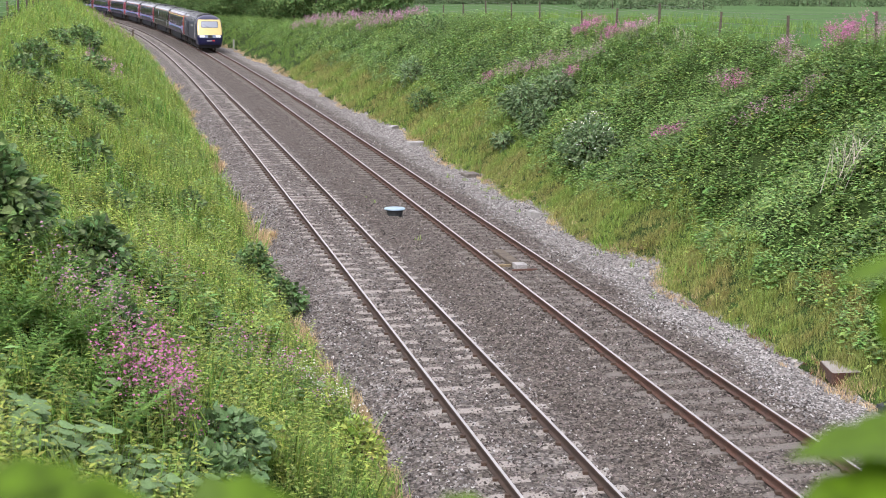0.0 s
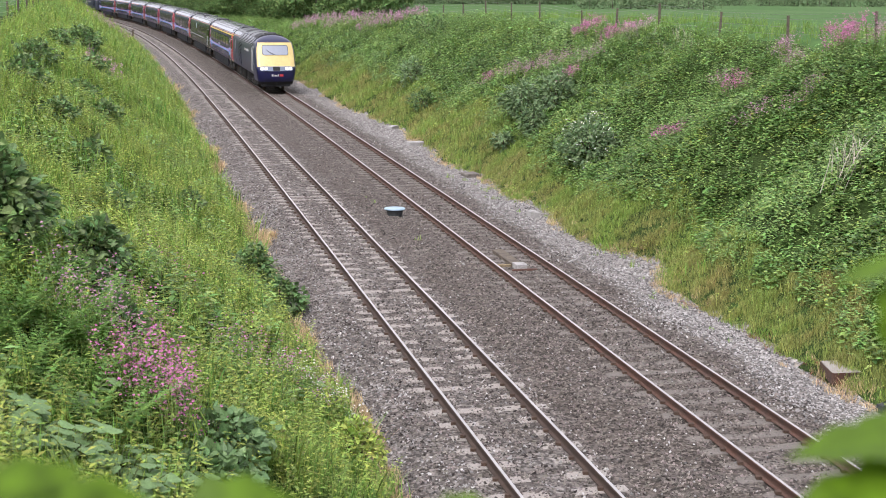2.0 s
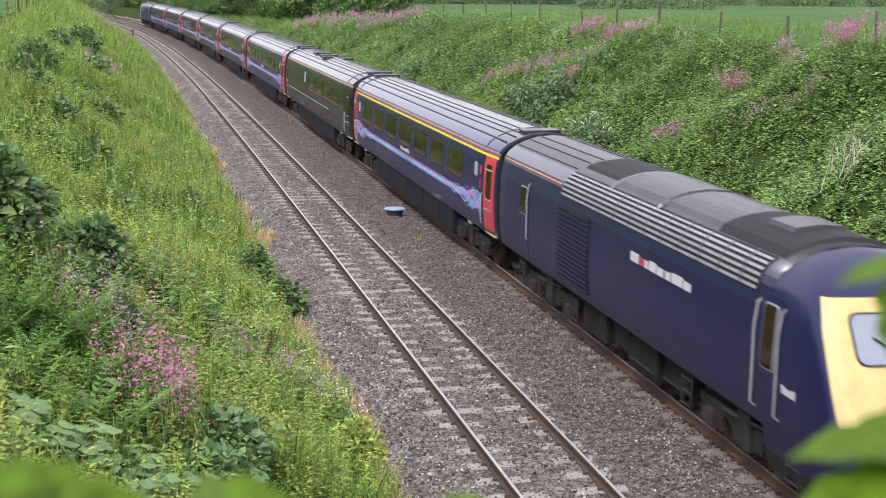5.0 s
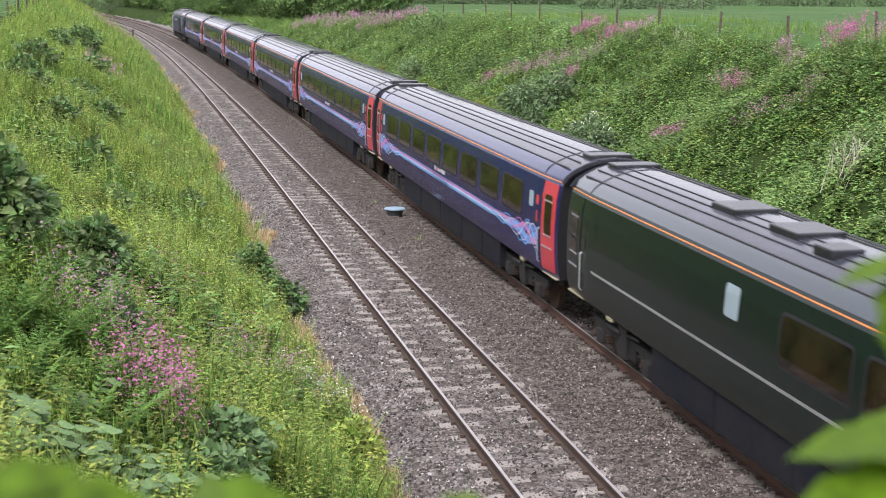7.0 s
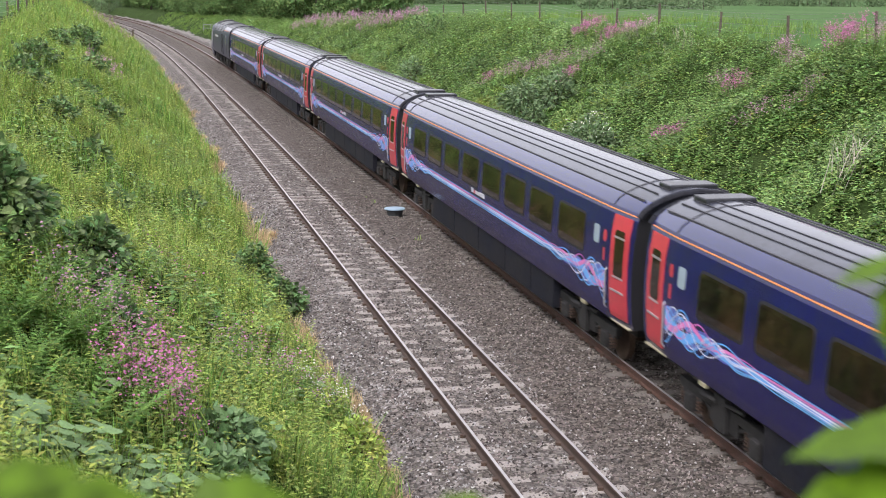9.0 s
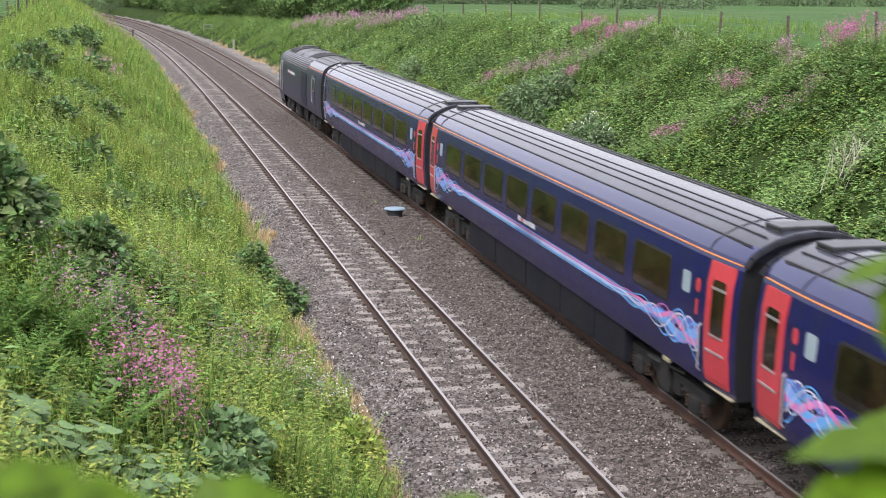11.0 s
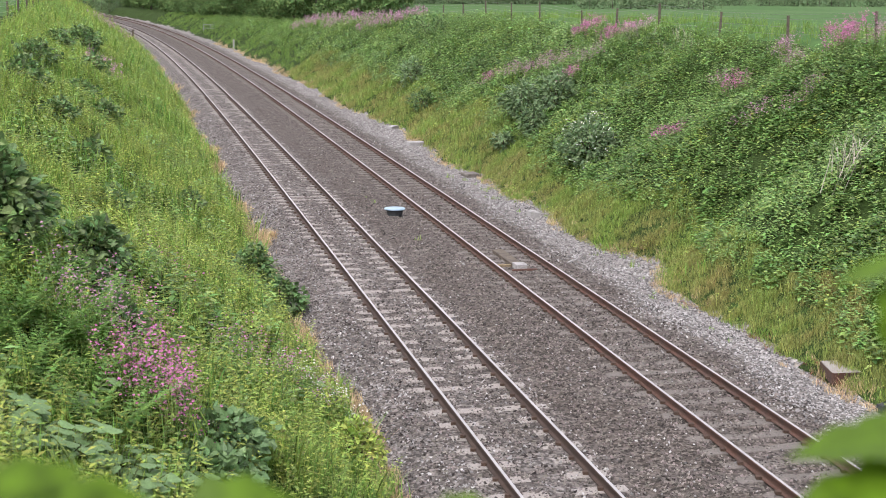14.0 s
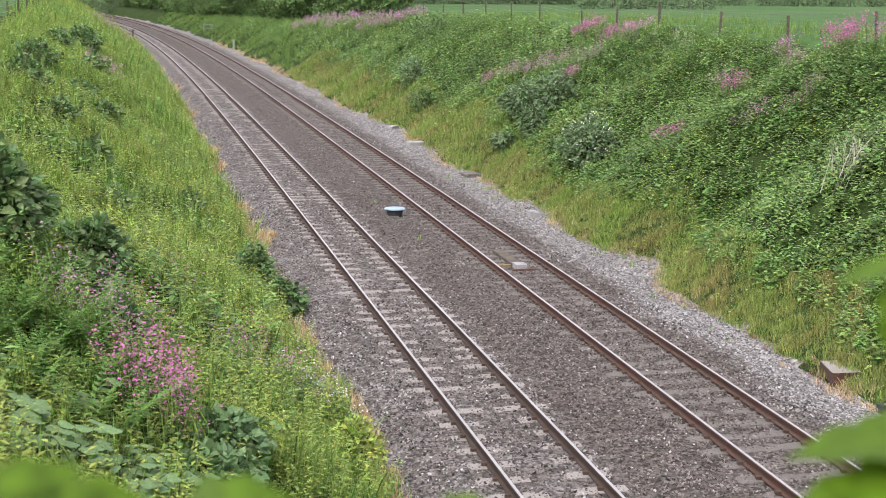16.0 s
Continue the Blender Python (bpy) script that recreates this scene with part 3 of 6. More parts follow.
def bogie_parts(vehicle, y, spread):
    """One bogie: two side frames, wheelsets, springs and axle boxes."""
    b = bmesh.new()
    for sx in (-1, 1):
        x0, x1 = (0.93, 1.07) if sx > 0 else (-1.07, -0.93)
        box(b, x0, x1, y - spread - 0.55, y + spread + 0.55, 0.62, 0.78, 0.02)
        box(b, x0, x1, y - 0.55, y + 0.55, 0.38, 0.66, 0.02)
        for d in (-1, 1):
            box(b, x0, x1, y + d * spread - 0.42, y + d * spread + 0.42, 0.52, 0.64, 0.02)
            tube(b, [(sx * 1.0, y + d * 0.55, 0.5), (sx * 1.0, y + d * (spread - 0.3), 0.66)], 0.05, 6)
    box(b, -0.95, 0.95, y - 0.3, y + 0.3, 0.5, 0.85, 0.02)
    for sx in (-1, 1):
        tube(b, [(sx * 1.13, y - 0.75, 0.78), (sx * 1.13, y - 0.1, 0.82)], 0.06, 8)
        tube(b, [(sx * 1.12, y - 0.1, 0.82), (sx * 1.12, y + 0.9, 0.9)], 0.035, 6)
        box(b, min(sx * 1.02, sx * 1.15), max(sx * 1.02, sx * 1.15), y - 0.22, y + 0.22, 0.34, 0.95, 0.03)
    frame_ob = part("bogie", b, M["bogie"], vehicle, "grimy dark steel bogie")
    for d in (-1, 1):
        w = bmesh.new()
        disc(w, -0.74, -0.61, y + d * spread, 0.457, 0.457, 28)
        disc(w, 0.61, 0.74, y + d * spread, 0.457, 0.457, 28)
        disc(w, -0.62, 0.62, y + d * spread, 0.457, 0.09, 10)
        part("wheelset", w, M["clip"], frame_ob, "worn steel wheelset")
        for sx in (-1, 1):
            a = bmesh.new()
            box(a, min(sx * 0.9, sx * 1.16), max(sx * 0.9, sx * 1.16), y + d * spread - 0.17, y + d * spread + 0.17, 0.30, 0.62, 0.05)
            part("axle_box", a, M["bogie"], frame_ob)
            for e in (-0.34, 0.34):
                sp = bmesh.new()
                pts = [(sx * 1.04 + 0.075 * math.cos(q), y + d * spread + e + 0.075 * math.sin(q), 0.36 + q * 0.0095) for q in np.arange(0, 25.2, 0.7)]
                tube(sp, pts, 0.018, 4)
                part("coil_spring", sp, M["clip"], frame_ob)
    return frame_ob


def bars(bm, shell, side, y0, z0, run, height_, widths, slope=0.0, mats=None, off=0.008):
    """Writing as plain bars of its size: a row of bars of given widths and gaps."""
    y = y0
    for i, w in enumerate(widths):
        if w > 0:
            k = mats[i] if mats else 0
            skin_panel(bm, shell, side, min(y, y + run * w), max(y, y + run * w), z0, z0 + height_ * (1 if i % 3 else 1.25), off, 0, k)
        y += run * abs(w)
    return bm


COACH = Shell(11.18, 0.075, 9.6)
PITCH = 23.0


def build_coach(label, colour, edge, windows, ribbons=True, line="orange", doors="red", grey_stripe=False, hatches=(), extra_small=(), van_end=False):
    v = thing("passenger_coach", label, "railway carriage", "carriages of the train")
    ys = [-11.18, -11.1, -10.7, -10.2, -9.6, -5, 0, 5, 9.6, 10.2, 10.7, 11.1, 11.18]
    part("body", body_mesh(COACH, ys), [colour, M["rubber"]], v)
    roof = part("roof", roof_mesh(COACH, ys), [M["roof"], edge], v, "weathered grey ribbed roof")
    roof.data.polygons.foreach_set("use_smooth", [len(f.vertices) == 4 for f in roof.data.polygons])
    ribs = bmesh.new()
    for x in (0.98, 0.72, 0.5, 0.28):
        rib_at(ribs, x, -10.9, 10.9, 0.013 if x < 0.9 else 0.02, 0.016)
    part("roof_ribs", ribs, M["rib"], roof, "dark raised roof seams")
    for y in (-9.9, 9.9):
        seams = bmesh.new()
        arc = ROOF + [(-x, z) for x, z in ROOF[-2::-1]]
        tube(seams, [(x, y, z + 0.004) for x, z in arc], 0.012, 5)
        part("roof_seam", seams, M["rib"], roof)
    for e in (-1, 1):
        vent = bmesh.new()
        box(vent, -0.5, 0.5, e * 10.65 - 0.28, e * 10.65 + 0.28, 3.62, 3.85, 0.03)
        part("end_vent", vent, M["roof_dark"], roof, "black vent box on the roof end")
        gang = bmesh.new()
        for x0, x1, z0, z1 in ((-0.62, -0.42, 1.0, 3.3), (0.42, 0.62, 1.0, 3.3), (-0.62, 0.62, 3.2, 3.5), (-0.42, 0.42, 1.0, 1.15)):
            box(gang, x0, x1, min(e * 11.1, e * 11.47), max(e * 11.1, e * 11.47), z0, z1, 0.02)
        part("gangway", gang, M["rubber"], v, "black rubber gangway")
        hood = bmesh.new()
        pts = [(x * sg * 0.97, z - 0.04) for sg, seq in ((1, ROOF), (-1, ROOF[-2::-1])) for x, z in seq]
        for (xa, za), (xb, zb) in zip(pts, pts[1:]):
            tube(hood, [(xa, e * 11.22, za - 0.03), (xb, e * 11.22, zb - 0.03)], 0.07, 8)
        part("end_rim", hood, M["skirt"], v)
        bf = bmesh.new()
        for sx in (-0.85, 0.85):
            disc_y0, disc_y1 = e * 11.1, e * 11.44
            tube(bf, [(sx, disc_y0, 1.03), (sx, disc_y1, 1.03)], 0.09, 10)
        part("buffer", bf, M["bogie"], v)
    for hy, hx, hw, hl in hatches:
        hb = bmesh.new()
        box(hb, hx - hw, hx + hw, hy - hl, hy + hl, 3.6, 3.86, 0.03)
        part("roof_hatch", hb, M["roof_dark"], roof, "raised dark equipment hatch")
    for side in (-1, 1):
        for y0, y1 in windows:
            fr = bmesh.new()
            skin_panel(fr, COACH, side, y0 - 0.05, y1 + 0.05, 2.12, 2.97, 0.004, 0.12)
            f_ob = part("window", fr, M["rubber"], v)
            gl = bmesh.new()
            skin_panel(gl, COACH, side, y0, y1, 2.17, 2.92, 0.007, 0.09)
            part("pane", gl, M["glass"], f_ob)
        for y0, y1, z0, z1 in extra_small:
            fr = bmesh.new()
            skin_panel(fr, COACH, side, y0, y1, z0, z1, 0.006, 0.06)
            part("frosted_window", fr, M["frosted"], v, "pale frosted window")
        for e in (-1, 1):
            ya, yb = sorted((e * 10.12, e * 10.98))
            d = bmesh.new()
            skin_panel(d, COACH, side, ya, yb, 1.18, 3.2, 0.012, 0.05, ny=5)
            plain = doors != "red" or (van_end and e < 0)
            door = part("door", d, colour if plain else M["red"], v, "" if plain else "coral red slam door")
            dw = bmesh.new()
            skin_panel(dw, COACH, side, e * 10.55 - 0.22, e * 10.55 + 0.22, 2.02, 2.92, 0.018, 0.06)
            part("door_window", dw, M["glass"], door)
            for nm, ya2, yb2, za2, zb2 in (("window_bar", 0.24, 0.24, 2.76, 2.80), ("window_sill", 0.24, 0.24, 1.98, 2.01), ("door_handle", 0.33, 0.28, 1.70, 1.74)):
                top = bmesh.new()
                skin_panel(top, COACH, side, e * 10.55 - ya2, e * 10.55 + yb2, za2, zb2, 0.03)
                part(nm, top, M["louvre"] if plain else M["steel"], door, "dull metal trim" if plain else "bright metal trim")
            st = bmesh.new()
            xs = COACH.x(1.1, 10.5)
            box(st, min(side * (xs - 0.12), side * (xs + 0.035)), max(side * (xs - 0.12), side * (xs + 0.035)), ya - 0.05, yb + 0.1, 1.06, 1.092, 0.008)
            part("door_step", st, M["step"], v, "cream-edged door step")
            hr = bmesh.new()
            hy = e * 9.98
            xs = COACH.x(1.6, hy) + 0.045
            tube(hr, [(side * (xs - 0.05), hy, 1.28), (side * xs, hy, 1.34), (side * xs, hy, 2.05), (side * (xs - 0.05), hy, 2.1)], 0.017, 6)
            part("grab_rail", hr, M["steel"], v, "bright grab rail")
            fw = bmesh.new()
            skin_panel(fw, COACH, side, e * 9.3 - 0.16, e * 9.3 + 0.16, 2.48, 2.85, 0.006, 0.06)
            part("vestibule_window", fw, colour if plain else M["frosted"], v, "" if plain else "pale frosted window")
            sg = bmesh.new()
            skin_panel(sg, COACH, side, e * 9.78 - 0.085, e * 9.78 + 0.085, 2.58, 2.82, 0.006, 0.08)
            skin_panel(sg, COACH, side, e * 9.78 - 0.045, e * 9.78 + 0.045, 2.2, 2.46, 0.006)
            part("door_sign", sg, colour if plain else M["red"], v, "" if plain else "small red door sign")
            lt = bmesh.new()
            box(lt, min(side * 1.22, side * 1.30), max(side * 1.22, side * 1.30), e * 8.4 - 0.14, e * 8.4 + 0.14, 1.0, 1.08, 0.01)
            part("bogie_plate", lt, M["step"], v, "pale marker plate")
            if ribbons:
                wave_lines(v, COACH, side, e * 9.95, -e)
        cl = bmesh.new()
        skin_panel(cl, COACH, side, -11.1, 11.1, 3.264, 3.286, 0.010, ny=45)
        part("cantrail_line", cl, M["orange"], v, "thin orange cantrail line")
        if line == "yellow":
            yl = bmesh.new()
            skin_panel(yl, COACH, side, -10.1, 11.1, 3.12, 3.18, 0.014, ny=43)
            part("first_class_line", yl, M["yellow_line"], v, "yellow line over the windows")
        if grey_stripe:
            gs = bmesh.new()
            skin_panel(gs, COACH, side, -9.3, 5.3, 1.78, 1.83, 0.006, ny=6)
            part("grey_stripe", gs, M["steel"], v, "thin grey stripe")
        if ribbons:
            lg = bmesh.new()
            bars(lg, COACH, side, -side * 0.9 if side > 0 else 0.9, 1.98, side, 0.09, [0.24, -0.05, 0.12, -0.04, 0.4, -0.05, 0.5], mats=[0, 0, 1, 0, 0, 0, 0])
            part("operator_mark", lg, [M["white"], M["red"]], v, "white and red mark as plain bars")
        for a, b in ((-6.2, -3.4), (-3.36, -0.6), (-0.56, 2.1), (2.14, 4.4), (4.44, 6.2)):
            sk = bmesh.new()
            box(sk, min(side * 1.02, side * 1.24), max(side * 1.02, side * 1.24), a, b, 0.36, 1.09, 0.03)
            part("skirt_panel", sk, M["skirt"], v, "dirty dark underfloor skirt panel")
    un = bmesh.new()
    box(un, -1.0, 1.0, -10.8, 10.8, 0.85, 1.10, 0.02)
    box(un, -0.9, 0.9, -5.8, 5.8, 0.45, 0.85, 0.02)
    part("underframe", un, M["under"], v)
    for e in (-1, 1):
        bogie_parts(v, e * 8.0, 1.3)
    return v


LOCO = Shell(8.9, 0.03, 8.3)
NOSE_Z = [0.50, 0.72, 1.0, 1.38, 1.46, 1.74, 1.80, 2.15, 2.50, 2.90, 3.22, 3.34, 3.52, 3.66, 3.75, 3.80]
NOSE_Y = [8.25, 8.49, 8.61, 8.65, 8.66, 8.57, 8.49, 8.30, 8.11, 7.87, 7.68, 7.57, 7.22, 6.82, 6.5, 6.2]


def nose_x(z):
    if z < 0.98:
        return 1.19 + 0.09 * (z - 0.5) / 0.48
    if z <= 3.34:
        return float(np.interp(z, SIDE_Z, SIDE_X))
    return max(0.05, float(np.interp(z, [p[1] for p in ROOF], [p[0] for p in ROOF])))


def nose_y(x, z):
    """The front surface of the cab at x, z."""
    w = nose_x(z)
    return float(np.interp(z, NOSE_Z, NOSE_Y)) - 0.16 * (x / w) ** 2


def front_panel(bm, x0, x1, z0, z1, off, radius=0.0, mat_i=0):
    rows = []
    zs = list(np.linspace(z0, z1, 9)) if not radius else [z0 + radius * (1 - math.cos(a)) for a in (0, 0.6, 1.1, 1.57)] + [(z0 + z1) / 2] + [z1 - radius * (1 - math.cos(a)) for a in (1.57, 1.1, 0.6, 0)]
    for z in zs:
        d = min(z - z0, z1 - z)
        inset = radius - math.sqrt(max(0.0, radius ** 2 - (radius - d) ** 2)) if radius and d < radius else 0
        rows.append([bm.verts.new((x, nose_y(x, z) + off, z)) for x in np.linspace(x0 + inset, x1 - inset, 7)])
    for a, b in zip(rows, rows[1:]):
        for k in range(6):
            bm.faces.new((a[k + 1], a[k], b[k], b[k + 1])).material_index = mat_i
    loop = rows[0] + [r[-1] for r in rows[1:]] + rows[-1][-2::-1] + [r[0] for r in rows[-2:0:-1]]
    back = [bm.verts.new(v.co - Vector((0, 0.04, 0))) for v in loop]
    for k in range(len(loop)):
        bm.faces.new((loop[k], loop[(k + 1) % len(loop)], back[(k + 1) % len(loop)], back[k])).material_index = mat_i
    return bm


def build_power_car(label, lit):
    v = thing("power_car", label, "locomotive", "power cars of the train")
    ys = [-8.85, -8.78, -8.3, -4, 0, 4, 6.2]
    part("body", body_mesh(LOCO, ys), [M["navy"], M["rubber"]], v)
    roof = part("roof", roof_mesh(LOCO, ys), [M["roof_dark"], M["roof_navy"]], v, "sooty dark roof")
    roof.data.polygons.foreach_set("use_smooth", [len(f.vertices) == 4 for f in roof.data.polygons])
    # cab: plan outlines stacked by height
    bm = bmesh.new()
    rings = []
    for z, yf in zip(NOSE_Z, NOSE_Y):
        w = nose_x(z)
        r = min(0.26, w * 0.6)
        pts = [(w, 6.1), (w, 6.1 + (yf - 0.16 - r - 6.1) * 0.5)]
        pts += [(w - r + r * math.cos(a), yf - 0.16 - r + r * math.sin(a) + 0.16 * (1 - ((w - r + r * math.cos(a)) / w) ** 2)) for a in (0.0, 0.4, 0.8, 1.2)]
        pts += [(x, yf - 0.16 * (x / w) ** 2) for x in np.linspace(w - r, 0, 6)]
        pts += [(-x, y) for x, y in pts[-2::-1]]
        rings.append([(x, max(y, 6.1), z) for x, y in pts])
    n = len(rings[0])

    def colour_of(i, k):
        front = 4 <= k <= n - 6
        if front and 5 <= i <= 10:
            return 1
        if i < 1:
            return 2
        return 0

    vs = ring_loft(bm, rings, colour_of, close=False)
    bm.faces.new(vs[-1])
    bmesh.ops.recalc_face_normals(bm, faces=bm.faces)
    cab = part("cab", bm, [M["navy"], M["yellow"], M["rubber"], M["roof_dark"]], v, "wedge-shaped cab with a yellow front", smooth=True)
    cab.data.polygons.foreach_set("use_smooth", [p.material_index != 1 for p in cab.data.polygons])
    ws = bmesh.new()
    front_panel(ws, -0.90, 0.90, 2.49, 3.165, 0.012, 0.13)
    seal = part("windscreen", ws, M["rubber"], cab)
    gl = bmesh.new()
    front_panel(gl, -0.87, 0.87, 2.52, 3.14, 0.020, 0.11)
    part("pane", gl, M["windscreen"], seal, "windscreen with a pale reflection in its colour")
    wp = bmesh.new()
    tube(wp, [(0.02, nose_y(0, 2.5) + 0.04, 2.50), (0.35, nose_y(0.3, 2.68) + 0.05, 2.68), (0.62, nose_y(0.6, 2.86) + 0.05, 2.86)], 0.016, 5)
    part("wiper", wp, M["rubber"], cab, "black windscreen wiper")
    band = bmesh.new()
    front_panel(band, -1.12, 1.12, 1.44, 1.76, 0.012, 0.12)
    bd = part("lamp_band", band, M["lamp_off"], cab, "pale glazed lamp band")
    dk = bmesh.new()
    front_panel(dk, -0.24, 0.24, 1.47, 1.74, 0.02, 0.05)
    part("horn_grille", dk, M["rubber"], bd, "black grille")
    for x in (-0.97, -0.71, 0.71, 0.97):
        lp = bmesh.new()
        yy = nose_y(x, 1.6)
        tube(lp, [(x, yy - 0.03, 1.6), (x, yy + 0.03, 1.6), (x, yy + 0.035, 1.6)], [0.115, 0.115, 0.08], 16)
        part("headlight", lp, M["lamp"] if lit else M["lamp_off"], bd, "lit round headlight" if lit else "")
    lg = bmesh.new()
    for x0, x1, h, k in ((0.34, 0.22, 0.15, 0), (0.19, 0.15, 0.12, 0), (0.12, 0.05, 0.11, 0), (0.02, -0.06, 0.11, 0), (-0.08, -0.14, 0.14, 0), (-0.2, -0.46, 0.15, 1)):
        front_panel(lg, min(x0, x1), max(x0, x1), 1.08, 1.08 + h, 0.01, 0.0, k)
    part("operator_mark", lg, [M["white"], M["red"]], cab, "white and red mark as plain bars")
    ob = bmesh.new()
    box(ob, -1.0, 1.0, 7.7, 8.2, 0.36, 0.62, 0.05)
    tube(ob, [(0.0, 8.25, 0.62), (0.0, 8.58, 0.6), (0.0, 8.62, 0.4)], 0.05, 6)
    part("valance", ob, M["rubber"], v, "black front valance and guard irons")
    for side in (-1, 1):
        # louvres over the roof shoulder
        path = [(1.305, 3.06), (1.275, 3.2), (1.225, 3.34), (1.13, 3.46), (0.98, 3.565)]
        steps_u = np.cumsum([0] + [math.dist(p, q) for p, q in zip(path, path[1:])])

        def shoulder(u, off):
            x, z = np.interp(u, steps_u, [p[0] for p in path]), np.interp(u, steps_u, [p[1] for p in path])
            k = min(1.0, u / steps_u[-1])
            return side * float(x + off * math.cos(0.25 + 0.7 * k)), float(z + off * math.sin(0.25 + 0.7 * k))

        def shoulder_strip(u0, u1, y0, y1, off):
            b = bmesh.new()
            rows = []
            us = np.linspace(u0, u1, max(2, int((u1 - u0) / 0.08) + 2))
            for y in (y0, y1):
                rows.append([(*shoulder(us[0], -0.02)[:1], y, shoulder(us[0], -0.02)[1])] + [(shoulder(u, off)[0], y, shoulder(u, off)[1]) for u in us] + [(shoulder(us[-1], -0.02)[0], y, shoulder(us[-1], -0.02)[1])])
            ring_loft(b, rows, close=False)
            bmesh.ops.recalc_face_normals(b, faces=b.faces)
            return b

        total_u = float(steps_u[-1])
        # A black backing sheet stands for the dark openings between the louvres.
        strip = part("louvre_strip", shoulder_strip(0.0, total_u, -3.95, 5.75, 0.006), M["rubber"], v, "black backing strip behind the louvres")
        for k in range(6):
            u = 0.015 + k * (total_u - 0.02) / 6
            part("louvre", shoulder_strip(u, u + 0.048, -3.9, 5.7, 0.028), M["louvre"], strip, "pale grey metal louvre")
        for y in np.arange(-3.1, 5.4, 0.82):
            part("louvre_post", shoulder_strip(0.0, total_u, y, y + 0.045, 0.034), M["roof_navy"], strip)
        # The black panel behind the slats stands for the dark gaps.
        gr = bmesh.new()
        skin_panel(gr, LOCO, side, -4.0, -1.85, 1.25, 2.9, 0.004, ny=3)
        grille = part("radiator_grille", gr, M["rubber"], v, "large dark side grille")
        for k in range(16):
            z = 1.29 + k * 0.1
            gs = bmesh.new()
            skin_panel(gs, LOCO, side, -3.96, -1.89, z, z + 0.045, 0.035)
            part("slat", gs, M["navy"], grille)
        # doors
        for y0, y1, glass_z in ((5.98, 6.6, (2.0, 3.0)), (-6.98, -6.22, (2.2, 2.86))):
            dr = bmesh.new()
            skin_panel(dr, LOCO, side, y0, y1, 1.2, 3.12, 0.012, 0.05)
            door = part("crew_door", dr, M["navy"], v)
            dg = bmesh.new()
            skin_panel(dg, LOCO, side, y0 + 0.12, y1 - 0.08, glass_z[0], glass_z[1], 0.028, 0.06)
            part("door_frame", dg, M["steel"], door, "bright window frame")
            dg = bmesh.new()
            skin_panel(dg, LOCO, side, y0 + 0.145, y1 - 0.105, glass_z[0] + 0.025, glass_z[1] - 0.025, 0.036, 0.05)
            part("door_window", dg, M["glass"], door)
            for y in (y0 - 0.08, y1 + 0.08) if y0 > 0 else (y1 + 0.02,):
                foot = 1.3 if y0 > 0 else 1.6
                hr = bmesh.new()
                x = LOCO.x(2.0, y) + 0.05
                tube(hr, [(side * (LOCO.x(foot, y) - 0.02), y, foot), (side * x, y, foot + 0.08), (side * x, y, 2.6), (side * (LOCO.x(2.9, y) + 0.04), y, 2.95), (side * (LOCO.x(3.0, y) - 0.02), y, 3.0)], 0.02, 6)
                part("handrail", hr, M["louvre"] if y0 < 0 else M["steel"], v, "pale vertical handrail")
        lg = bmesh.new()
        bars(lg, LOCO, side, 0.5 if side > 0 else 3.6, 2.5, side, 0.14, [0.42, -0.06, 0.2, -0.04, 0.18, -0.05, 0.34, -0.05, 0.3, -0.08, 0.24, -0.05, 0.5, -0.04, 0.3], mats=[0, 0, 1, 0, 0, 0, 0, 0, 0, 0, 0, 0, 0, 0, 0])
        part("operator_mark", lg, [M["white"], M["red"]], v, "white and red mark as plain bars")
        nb = bmesh.new()
        bars(nb, LOCO, side, 7.2 if side > 0 else 7.6, 1.78, side * -1 if side > 0 else 1, 0.1, [0.08, -0.03, 0.08, -0.03, 0.08, -0.03, 0.08])
        part("number_bars", nb, M["white"], v)
        cl = bmesh.new()
        skin_panel(cl, LOCO, side, -8.75, -4.05, 3.268, 3.292, 0.010, ny=12)
        part("cantrail_line", cl, M["orange"], v, "thin orange cantrail line")
        for a, b, x1, z0 in ((-2.8, -1.35, 1.12, 0.34), (-1.25, -0.1, 1.0, 0.42), (0.0, 1.45, 1.12, 0.32), (1.55, 2.75, 1.02, 0.45)):
            sk = bmesh.new()
            box(sk, min(side * 0.7, side * x1), max(side * 0.7, side * x1), a, b, z0, 1.06, 0.05)
            part("fuel_tank", sk, M["under"], v, "grimy underfloor tank")
            if b > 0.5:
                pp = bmesh.new()
                tube(pp, [(side * (x1 + 0.02), a + 0.1, 0.95), (side * (x1 + 0.03), a + 0.1, 0.5), (side * (x1 + 0.03), b - 0.1, 0.5)], 0.025, 6)
                part("pipe", pp, M["bogie"], v)
        for y in (-3.1, 3.05, 7.0, -7.1):
            ld = bmesh.new()
            for dy in (-0.2, 0.2):
                tube(ld, [(side * 1.2, y + dy, 1.1), (side * 1.22, y + dy, 0.42)], 0.02, 5)
            for z in (0.45, 0.68, 0.9):
                tube(ld, [(side * 1.22, y - 0.2, z), (side * 1.22, y + 0.2, z)], 0.02, 5)
            part("step_ladder", ld, M["bogie"], v)
